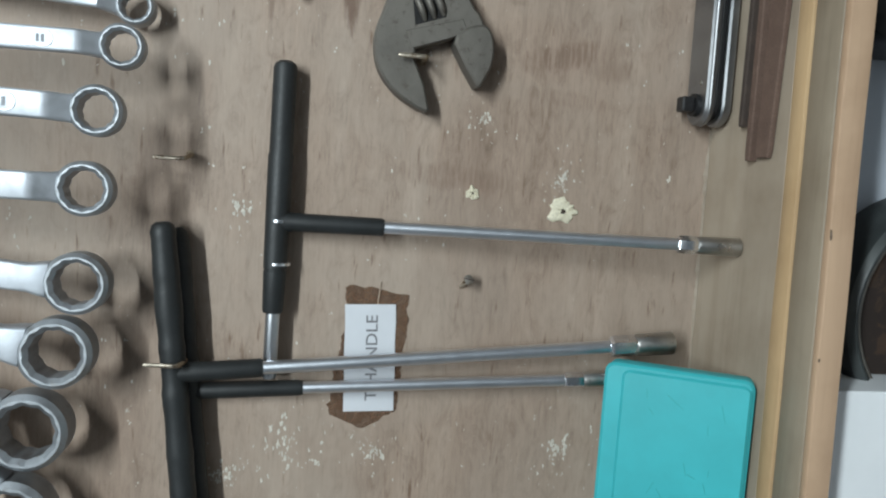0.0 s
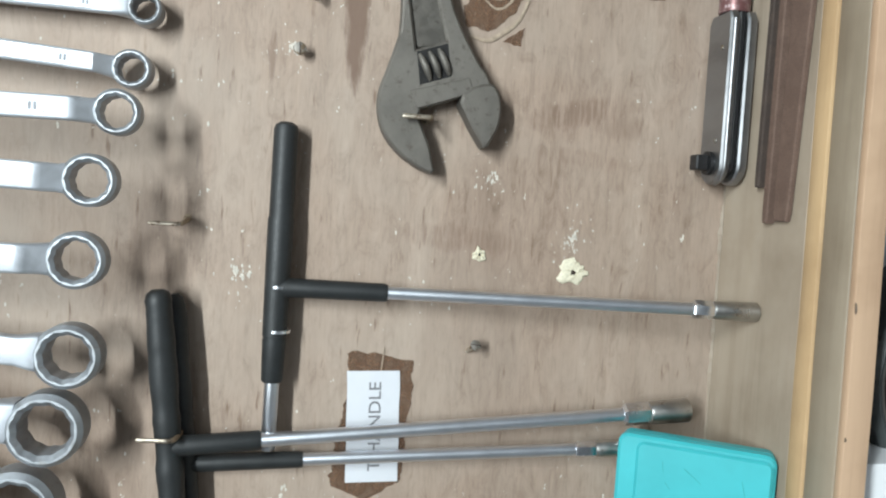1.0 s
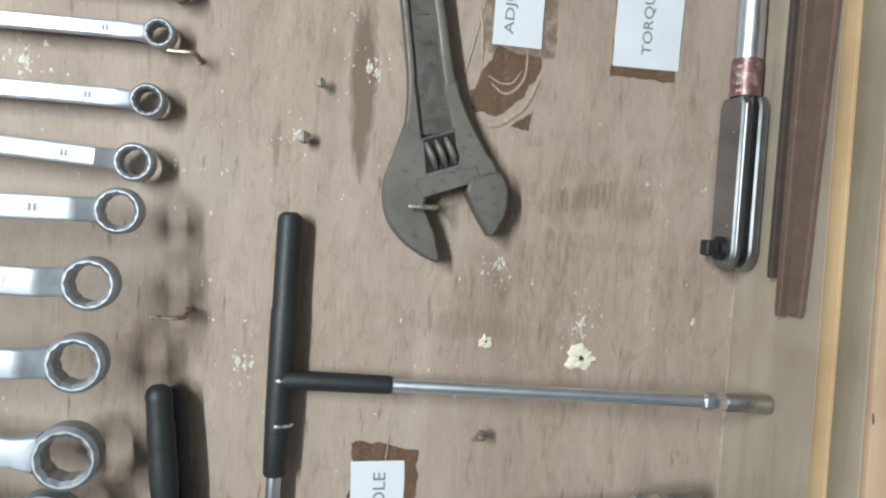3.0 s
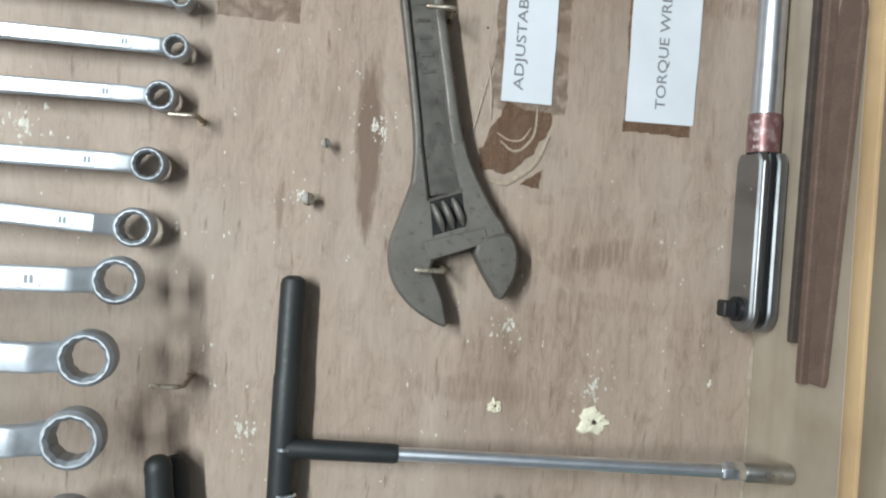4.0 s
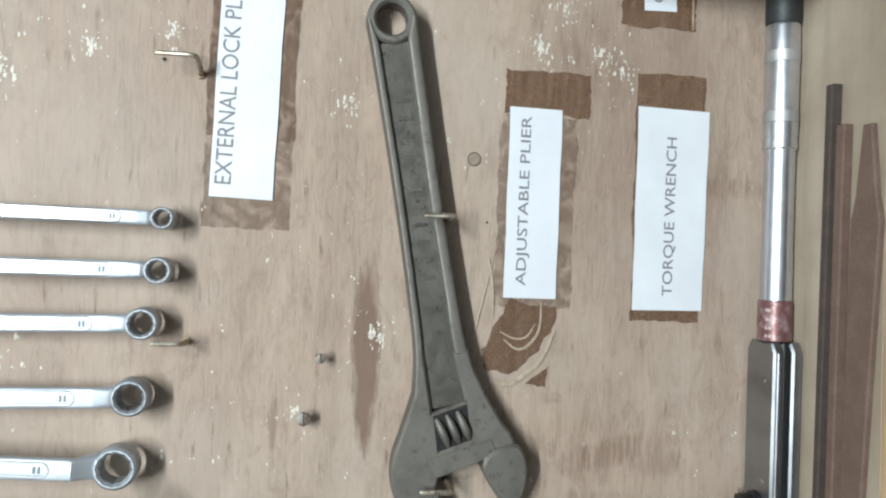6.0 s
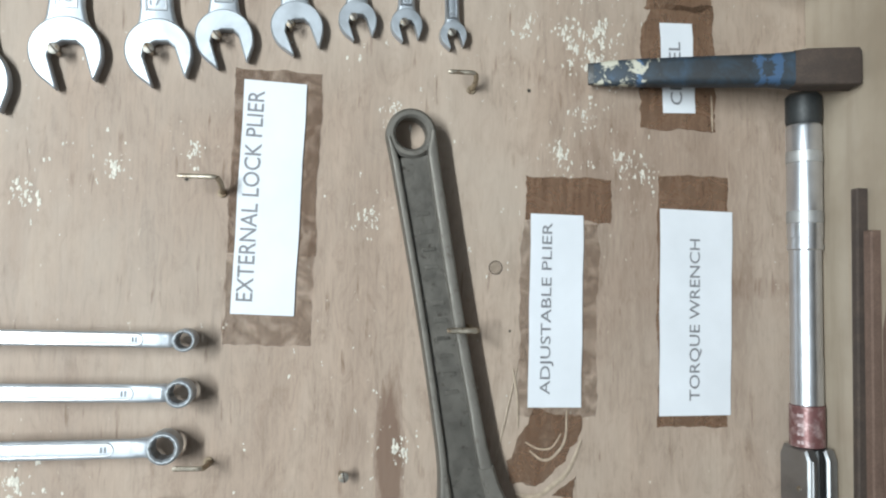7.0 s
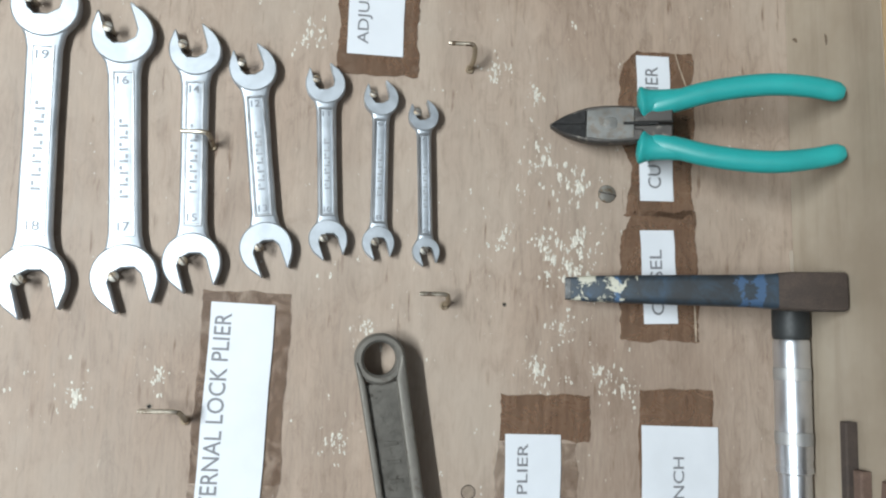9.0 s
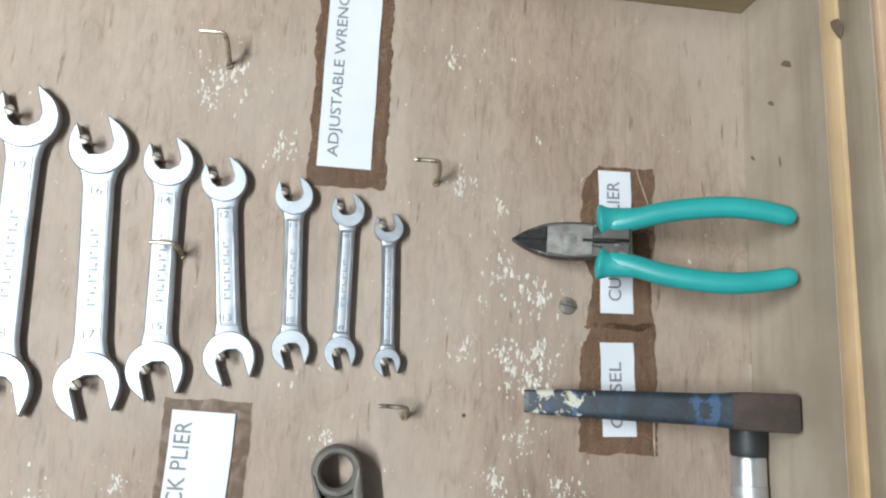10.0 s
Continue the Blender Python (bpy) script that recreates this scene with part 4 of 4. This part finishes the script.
# local x runs from the hanging hole to the jaws, local y down the board
bm = bmesh.new()
annulus(bm, 0, 0, 0.0175, 0.0112, 0.002, 0.0178, 0.0018, 0, 48)
part("hanging_eye", bm, M_IRON, wrench)
bm = bmesh.new()
half = [(0.0, 0.0172), (0.03, 0.0164), (0.12, 0.0156), (0.19, 0.0164), (0.235, 0.0185), (0.274, 0.0262)]
upper, lower = curve([(a, b) for a, b in half], 6), curve([(a, -b) for a, b in half], 6)
floor_up, floor_low = ([(p[0], p[1] - 0.0012 * sg) for p in line if p[0] > 0.0145] for line, sg in ((upper, 1), (lower, -1)))
slab(bm, floor_up[::-1] + floor_low, 0.0045, 0.0150, 0.001)
web = part("handle_web", bm, M_IRON_DARK, wrench, "dark recessed web of the handle")
for sgn in (1, -1):
    edge_line = upper if sgn > 0 else lower
    bm = bmesh.new()
    rows = []
    for i, p in enumerate(edge_line):
        full = (0.0080 if sgn > 0 else 0.0046) + (0.009 if sgn > 0 else 0.003) * max(0, i / len(edge_line) - 0.6)
        w = full * min(1.0, 0.42 + 0.58 * p[0] / 0.014)
        rows.append((p[0], p[1] - sgn * w / 2, 0.0103, w, 0.0172, 0.0022 if sgn > 0 else 0.0013))
    sections(bm, rows)
    part("handle_rim", bm, M_IRON, wrench)
# head: fixed jaw with a curled back, worm window and movable jaw
fixed_up = curve([(0.236, -0.0182), (0.252, -0.0195), (0.283, -0.0345), (0.302, -0.0445), (0.318, -0.0480), (0.336, -0.0460), (0.353, -0.0365), (0.366, -0.0225), (0.372, -0.0130)], 6)
slab_loop = [tuple(p) for p in fixed_up] + [(0.3700, -0.0102), (0.350, -0.0115), (0.327, -0.0175), (0.3215, -0.0150), (0.3135, 0.0260), (0.3085, 0.0435), (0.2985, 0.0405)] + [tuple(p) for p in curve([(0.294, 0.0370), (0.272, 0.0280), (0.250, 0.0214), (0.236, 0.0193)], 5)] + [(0.236, 0.0084), (0.2715, 0.0118), (0.2755, -0.0128), (0.236, -0.0128)]
part("fixed_jaw", slab(bmesh.new(), slab_loop, 0.001, 0.0194, 0.0018), M_IRON, wrench)
mov = [tuple(p) for p in curve([(0.3135, 0.0190), (0.3080, 0.0310), (0.3090, 0.0445), (0.322, 0.0490), (0.340, 0.0455), (0.3560, 0.0345)], 5)] + [(0.3565, 0.0310), (0.340, 0.0235), (0.3200, 0.0165)]
part("movable_jaw", slab(bmesh.new(), mov, -0.001, 0.0225, 0.0020), M_IRON, wrench)
part("jaw_slide", slab(bmesh.new(), [(0.3065, -0.022), (0.3210, -0.018), (0.3130, 0.029), (0.3015, 0.026)], 0.0185, 0.0203, 0.0006), M_IRON, wrench)
# a flat black plate stands for the shaded opening behind the worm
window = part("worm_window", slab(bmesh.new(), [(0.2775, -0.0125), (0.3030, -0.0135), (0.2990, 0.0120), (0.2735, 0.0125)], 0.0188, 0.0196, 0.0002), M_DULL_BLACK, wrench, "dark window of the worm screw")
for i in range(3):
    yy = -0.0078 + i * 0.0077
    bm = bmesh.new()
    path = [(0.2785 - 0.16 * yy + 0.0205 * s / 6, yy - 0.0030 + 0.0060 * s / 6, 0.0194 + 0.0034 * math.sin(math.pi * s / 6)) for s in range(7)]
    tube(bm, path, [0.0014, 0.0024, 0.0028, 0.0028, 0.0028, 0.0024, 0.0014], 10)
    part("worm_thread", bm, M_IRON, window)
for i in (0, 1, 2, 3, 5, 6, 7, 8, 9, 10):
    c = 0.055 + i * 0.0125
    bm = bmesh.new()
    slab(bm, [(c, -0.0052), (c + 0.0030, -0.0056), (c + 0.0034, 0.0040), (c + 0.0008, 0.0036)], 0.0148, 0.0156, 0.0002)
    part("forged_mark", bm, M_IRON_DARK, web)

# ---- torque wrench lying on the shelf ----
AX = LEDGE + 0.0152
torque = thing("torque_wrench", Matrix.Translation((0.0, -0.0205, AX)), "chrome torque wrench with square drive head lying on the shelf", "torque wrench")


def head_plate(z0, z1, grow):
    loop = arc(0.1195 - grow, 0, 0.0175 + grow, 90, 270, 14) + [(0.236, -0.0175 - grow), (0.243, -0.0135), (0.243, 0.0135), (0.236, 0.0175 + grow)]
    return slab(bmesh.new(), loop, z0, z1, 0.0016)


part("head_plate", head_plate(0.0038, 0.0125, 0.0), M_STEEL, torque, "grey steel upper head plate")
part("head_plate", head_plate(-0.0115, -0.0028, 0.0), M_STEEL, torque, "bright steel lower head plate")
part("head_core", head_plate(-0.0027, 0.0037, -0.003), M_BLACK, torque, "black core of the head")
bm = bmesh.new()
tube(bm, [(0.236 - 0.1165 * i / 8, -0.0167, 0.0085) for i in range(9)] + [(p[0], p[1], 0.0085) for p in arc(0.1195, 0, 0.0167, 270, 190, 10)[1:]], 0.0022, 10)
part("polished_edge", bm, M_STEEL, torque)
bm = bmesh.new()
tube(bm, [(0.1195, 0, 0.0124), (0.1195, 0, 0.0160), (0.1195, 0, 0.0165)], [0.0098, 0.0098, 0.008], 20)
slab(bm, shifted(round_rect(0.0128, 0.0128, 0.0012, 2), 0.1195, 0), 0.0166, 0.0275, 0.0012)
part("square_drive", bm, M_BLACK, torque, "black square drive")
for px in (0.138, 0.214):
    bm = bmesh.new()
    tube(bm, [(px, -0.006, 0.0124), (px, -0.006, 0.0131), (px, -0.006, 0.0135)], [0.0022, 0.0020, 0.001], 12)
    part("rivet", bm, M_SCREW, torque)
band = part("red_band", bar(bmesh.new(), (0.2435, 0, 0.001), (0.274, 0, 0.001), [(0, 0.0120), (0.02, 0.0125), (0.98, 0.0125), (1, 0.0120)], 28), M_RED_BAND, torque, "worn red printed band")
for i, (a0, bx) in enumerate(((-62, 0.2475), (-50, 0.2475), (-62, 0.2535), (-50, 0.2535), (-56, 0.2600), (-56, 0.2670))):
    bm = bmesh.new()
    w = radians(4.5 if i < 4 else 10)
    rows = [[bm.verts.new((bx + e, -0.0127 * math.cos(radians(-a0) + q), 0.001 + 0.0127 * math.sin(radians(-a0) + q))) for q in (-w, -w / 3, w / 3, w)] for e in (-0.0012, 0.0012)]
    for c in range(3):
        bm.faces.new((rows[0][c], rows[0][c + 1], rows[1][c + 1], rows[1][c]))
    part("printed_mark", bm, M_BAND_PRINT, band, "pale worn print")
part("tube", bar(bmesh.new(), (0.2742, 0, 0.001), (0.392, 0, 0.001), [(0, 0.0115), (0.3, 0.0115), (0.3001, 0.0112), (0.97, 0.0112), (1, 0.011)], 28), M_TUBE, torque, "bright chrome tube")
grip = part("handle", bar(bmesh.new(), (0.3885, 0, 0.001), (0.4835, 0, 0.001), [(0, 0.0114), (0.01, 0.0126), (0.05, 0.0126), (0.052, 0.0121), (0.10, 0.0121), (0.102, 0.0125), (0.98, 0.0125), (1, 0.0118)], 28), M_TUBE, torque, "chrome twist handle")
for bx in (0.4135, 0.4590):
    part("film_band", bar(bmesh.new(), (bx - 0.0045, 0, 0.001), (bx + 0.0045, 0, 0.001), [(0, 0.0126), (0.04, 0.0129), (0.96, 0.0129), (1, 0.0126)], 28), M_CLEAR_BAND, grip, "cloudy adhesive band")
part("end_cap", bar(bmesh.new(), (0.4836, 0, 0.001), (0.5075, 0, 0.001), [(0, 0.0119), (0.05, 0.0124), (0.15, 0.0130), (0.9, 0.0130), (1, 0.011)], 28), M_RUBBER, torque, "black end cap")

# ---- rusty files lying on the shelf ----


def file_tool(x0, n0, x1, n1, w0, w1, high, mat, tang, label_text):
    """A flat bar from x0 to x1, n0 and n1 out from the board, w wide; tang: length and width of a narrower end."""
    t = thing("flat_file", Matrix.Translation((x0, -n0, LEDGE + 0.0004)), label_text, "file", "old files on the shelf")
    ln, dy = x1 - x0, -(n1 - n0)
    loop = [(0.0, w0 * 0.40), (0.0, -w0 * 0.40), (0.006, -w0 / 2), (ln, dy - w1 / 2)]
    if tang:
        loop += [(ln + tang[0] * 0.25, dy - tang[1] * 0.8), (ln + tang[0], dy - tang[1] * 0.35), (ln + tang[0], dy + tang[1] * 0.35), (ln + tang[0] * 0.25, dy + tang[1] * 0.8)]
    loop += [(ln, dy + w1 / 2), (0.006, w0 / 2)]
    part("blade", slab(bmesh.new(), loop, 0.0, high, 0.0010), mat, t)
    return t


file_tool(0.100, 0.0610, 0.430, 0.0645, 0.0060, 0.0070, 0.009, M_RUST_DARK, None, "narrow dark rusty flat file lying on the shelf")
file_tool(0.072, 0.0735, 0.400, 0.0755, 0.0070, 0.0085, 0.008, M_RUST, None, "narrow reddish rusty file lying on the shelf")
file_tool(0.074, 0.0885, 0.333, 0.0975, 0.0175, 0.0270, 0.005, M_RUST, (0.064, 0.012), "wide reddish rusty flat file with a tang lying on the shelf")

# ---- cold chisel standing on the shelf ----
lean = math.degrees(math.atan2(0.050, 0.178))
chisel = thing("cold_chisel", on_board(0.5165, LEDGE + 0.002, 0.060, 90, lean), "cold chisel with worn blue paint standing on the shelf", "chisel")
bm = bmesh.new()
sections(bm, [(0.0435, 0, 0, 0.0245, 0.0190, 0.004), (0.060, 0, 0, 0.0225, 0.0185, 0.005), (0.125, 0, 0, 0.0205, 0.0175, 0.005), (0.150, 0, 0, 0.0195, 0.0150, 0.004), (0.172, 0, 0, 0.0185, 0.0095, 0.003), (0.185, 0, 0, 0.0160, 0.0045, 0.0015)])
part("blade", bm, M_BLUE, chisel, "worn blue painted shank and edge")
bm = bmesh.new()
sections(bm, [(0.0, 0, 0, 0.0235, 0.0190, 0.002), (0.002, 0, 0, 0.0265, 0.0220, 0.002), (0.036, 0, 0, 0.0262, 0.0215, 0.0022), (0.0445, 0, 0, 0.0250, 0.0195, 0.0035)])
part("struck_head", bm, M_RUST_DARK, chisel, "rusty brown square head")
bm = bmesh.new()
sections(bm, [(0.1845, 0, 0, 0.0165, 0.0050, 0.0015), (0.1885, 0, 0, 0.0160, 0.0030, 0.001)])
part("cutting_edge", bm, M_BLACK, chisel, "dark bare cutting edge")

# ---- diagonal cutting pliers standing on the shelf ----
lean = math.degrees(math.atan2(0.070, 0.186))
pliers = thing("cutting_pliers", on_board(0.6310, LEDGE + 0.0095, 0.0790, 88.6, lean), "diagonal cutting pliers with teal rubber grips leaning on the plywood", "pliers")
# local x runs up the tool, local y towards lower world x
PIV = 0.155
for s in (1, -1):
    bm = bmesh.new()
    loop = [tuple(p) for p in curve([(0.132, s * 0.0040), (0.132, s * 0.0115), (0.150, s * 0.0138), (0.170, s * 0.0130), (0.187, s * 0.0075), (0.1985, s * 0.0008)], 5)] + [(0.1985, s * 0.0001), (0.160, s * 0.0001), (0.150, s * 0.0022)]
    slab(bm, loop, -0.0050 + 0.0005 * s, 0.0050 + 0.0005 * s, 0.0012)
    jaw = part("jaw", bm, M_PLIER_DARK, pliers, "blackened worn steel cutting jaw")
    bm = bmesh.new()
    slab(bm, [(0.1725, -s * 0.0001), (0.1972, s * 0.0002), (0.1885, s * 0.0058), (0.1725, s * 0.0102)], 0.0049, 0.0062, 0.0004)
    part("bevel", bm, M_DULL_BLACK, jaw, "dark cutting bevel")
    path = curve([(0.1270, s * 0.0135, 0), (0.112, s * 0.0165, 0.001), (0.085, s * 0.0235, 0.001), (0.050, s * 0.0275, 0), (0.022, s * 0.0255, -0.001), (0.000, s * 0.0205, -0.002)], 6)
    k = len(path)
    radii = [0.0077 + 0.0007 * math.sin(3.1 * i / k) - 0.0008 * (i / k) for i in range(k)]
    radii[0], radii[-1], radii[-2] = 0.0070, 0.0042, 0.0068
    part("grip", tube(bmesh.new(), path, radii, 18, 0.82), M_TEAL_DARK, pliers, "teal rubber grip")
    bm = bmesh.new()
    path = curve([(0.1365, s * 0.0155, 0), (0.1280, s * 0.0165, 0), (0.1040, s * 0.0185, 0.001)], 5)
    tube(bm, path, [0.0060, 0.0105, 0.0124, 0.0125, 0.0112, 0.0100, 0.0092, 0.0087, 0.0083, 0.0080, 0.0078], 18, 0.74)
    part("thumb_guard", bm, M_TEAL_DARK, pliers)
    bm = bmesh.new()
    slab(bm, [(0.112, s * 0.0010), (0.141, s * 0.0010), (0.141, s * 0.0110), (0.112, s * 0.0160)], -0.0040, 0.0045, 0.001)
    part("tang", bm, M_PLIER_DARK, pliers)
bm = bmesh.new()
slab(bm, [tuple(p) for p in curve([(0.1385, -0.0108), (0.155, -0.0122), (0.1722, -0.0098)], 4)] + [tuple(p) for p in curve([(0.1722, 0.0098), (0.155, 0.0122), (0.1385, 0.0108)], 4)], 0.0047, 0.0059, 0.0004)
part("joint_plate", bm, M_PLIER, pliers, "worn grey lap joint")
# a black strip laid on the joint stands for the shade in the gap
bm = bmesh.new()
slab(bm, [(0.122, -0.0011), (0.146, -0.0011), (0.146, 0.0011), (0.122, 0.0011)], 0.0040, 0.00615, 0.0002)
part("joint_gap", bm, M_DULL_BLACK, pliers, "dark gap between the handles")
bm = bmesh.new()
tube(bm, [(PIV, 0, 0.0056), (PIV, 0, 0.0061), (PIV, 0, 0.0062)], [0.0050, 0.0048, 0.0040], 24)
part("pivot", bm, M_PLIER, pliers, "steel pivot rivet")

# ---- filler and paint on the board ----


def filler(x, z, r, seed, label_text):
    """A lumpy dab of filler with a screw hole."""
    rng = random.Random(seed)
    k = 26
    rad = [r * (0.72 + 0.4 * noise.noise(Vector((math.cos(2 * math.pi * i / k) * 1.7, math.sin(2 * math.pi * i / k) * 1.7, seed))) + rng.uniform(-0.1, 0.14)) for i in range(k)]
    t = thing("filler_dab", on_board(x, z, 0.0001), label_text, "filler", "filler on the board")
    bm = bmesh.new()
    rows = []
    for share, hgt in ((1.0, 0.0), (0.93, 0.0012), (0.7, 0.0018), (0.42, 0.0020), (0.22, 0.0016), (0.16, -0.0005)):
        rows.append([bm.verts.new((rad[i] * share * math.cos(2 * math.pi * i / k), rad[i] * share * math.sin(2 * math.pi * i / k), hgt * (1 + 0.5 * rng.uniform(-1, 1)))) for i in range(k)])
    for a, b in zip(rows, rows[1:]):
        for i in range(k):
            bm.faces.new((a[i - 1], a[i], b[i], b[i - 1]))
    part("dab", bm, M_PLASTER, t)
    # the hole's shade, drawn as a dark plug
    bm = bmesh.new()
    tube(bm, [(0, 0, -0.001), (0, 0, 0.0006)], [r * 0.17, r * 0.15], 12)
    part("hole", bm, M_RUST_DARK, t, "dark screw hole")
    return t


filler(0.0325, 1.341, 0.0072, 2, "small cream filler dab round a screw hole")
filler(0.0210, 1.259, 0.0155, 5, "large cream filler dab round a screw hole")

for hx, hz, hr in ((0.504, 1.352, 0.0011), (0.429, 1.594, 0.0013), (0.326, 1.365, 0.0007)):
    hole = thing("nail_hole", on_board(hx, hz, 0.0), "small empty dark nail hole in the plywood", "hole", "holes in the board")
    part("torn_rim", annulus(bmesh.new(), 0, 0, hr * 1.7, hr, -0.0002, 0.0003, 0.0001, 0, 14), M_PLUG, hole)
    # a black disc stands for the shade down the hole
    part("bore", tube(bmesh.new(), [(0, 0, -0.0004), (0, 0, 0.00015)], [hr, hr], 12), M_DULL_BLACK, hole)
plug = thing("wood_plug", on_board(0.372, 1.376, 0.0), "round brown filler plug in the plywood", "plug")
bm = bmesh.new()
slab(bm, [(0.0042 * math.cos(a) * (1 + 0.10 * math.sin(2 * a)), 0.0040 * math.sin(a)) for a in [2 * math.pi * i / 22 for i in range(22)]], -0.0003, 0.0005, 0.0003)
part("disc", bm, M_PLUG, plug)
part("ring_mark", annulus(bmesh.new(), 0, 0, 0.0052, 0.0045, -0.0003, 0.0003, 0.0001, 0, 24), M_RUST_DARK, plug)

SMEARS = [  # middle of a patch of flecks on the board, and its reach, in millimetres
    (594, 1303, 16), (612, 1327, 10), (547, 1320, 11), (552, 1296, 11), (528, 1305, 12), (552, 1354, 6), (457, 1328, 10), (455, 1279, 8), (443, 1259, 9), (486, 1311, 9),
    (662, 1329, 6), (406, 1470, 6), (448, 1589, 5), (436, 1640, 8), (487, 1451, 5), (750, 1543, 14), (731, 1558, 8), (695, 1496, 10), (778, 1372, 6), (679, 1359, 7),
    (416, 1698, 8), (241, 1445, 9), (227, 1698, 10), (49, 1262, 10), (10, 1530, 9), (97, 1335, 7), (-195, 1414, 9), (-190, 1492, 16), (-214, 1537, 9), (-196, 1246, 14), (188, 1500, 6)]
rng = random.Random(21)
verts, faces = [], []


def fleck(x, z, r, stretch):
    """A thin ragged flake of dry paint, drawn out along the grain."""
    if not (-0.6 < x < 0.83 and LEDGE + 0.012 < z < 1.95):
        return
    k, base = 9, len(verts)
    for i in range(k):
        a = 2 * math.pi * i / k
        q = r * rng.uniform(0.6, 1.15)
        verts.append((x + q * stretch * math.cos(a), -0.00012, z + q * math.sin(a)))
    verts.append((x, -0.00012 - min(0.0004, r * 0.25), z))
    faces.extend((base + i, base + (i + 1) % k, base + k) for i in range(k))


for cx, cz, reach in SMEARS:
    for n in range(16 + 3 * reach):
        wide = (0.45, 0.8, 1.9)[n % 3]
        gx, gz = rng.gauss(cx * mm, reach * wide * mm), rng.gauss(cz * mm, reach * wide * mm)
        size = (0.00036 + 0.0012 * rng.random() ** 2) * (1.0, 0.85, 0.6)[n % 3] * (0.8 + 0.03 * reach)
        for _ in range(rng.randint(1, 4)):
            fleck(rng.gauss(gx, size * 1.4), rng.gauss(gz, size * 0.6), size * rng.uniform(0.4, 1.0), rng.uniform(1.0, 2.8))
for _ in range(1500):
    gx, gz = rng.uniform(-0.28, 0.82), rng.uniform(LEDGE + 0.02, 1.75)
    if noise.noise(Vector((gx * 9, gz * 9, 4.0))) + rng.uniform(-0.35, 0.35) < 0.0:
        continue
    size = 0.00028 + 0.0009 * rng.random() ** 3
    for _ in range(rng.choice((1, 1, 2, 3))):
        fleck(rng.gauss(gx, size * 1.6), rng.gauss(gz, size), size * rng.uniform(0.5, 1.0), rng.uniform(0.9, 2.4))
me = bpy.data.meshes.new("paint_flecks")
me.from_pydata(verts, [], faces)
me.materials.append(M_FLECK)
tagged(new("paint_flecks", me), "cream paint flecks spattered over the plywood", "paint", kind="stuff")
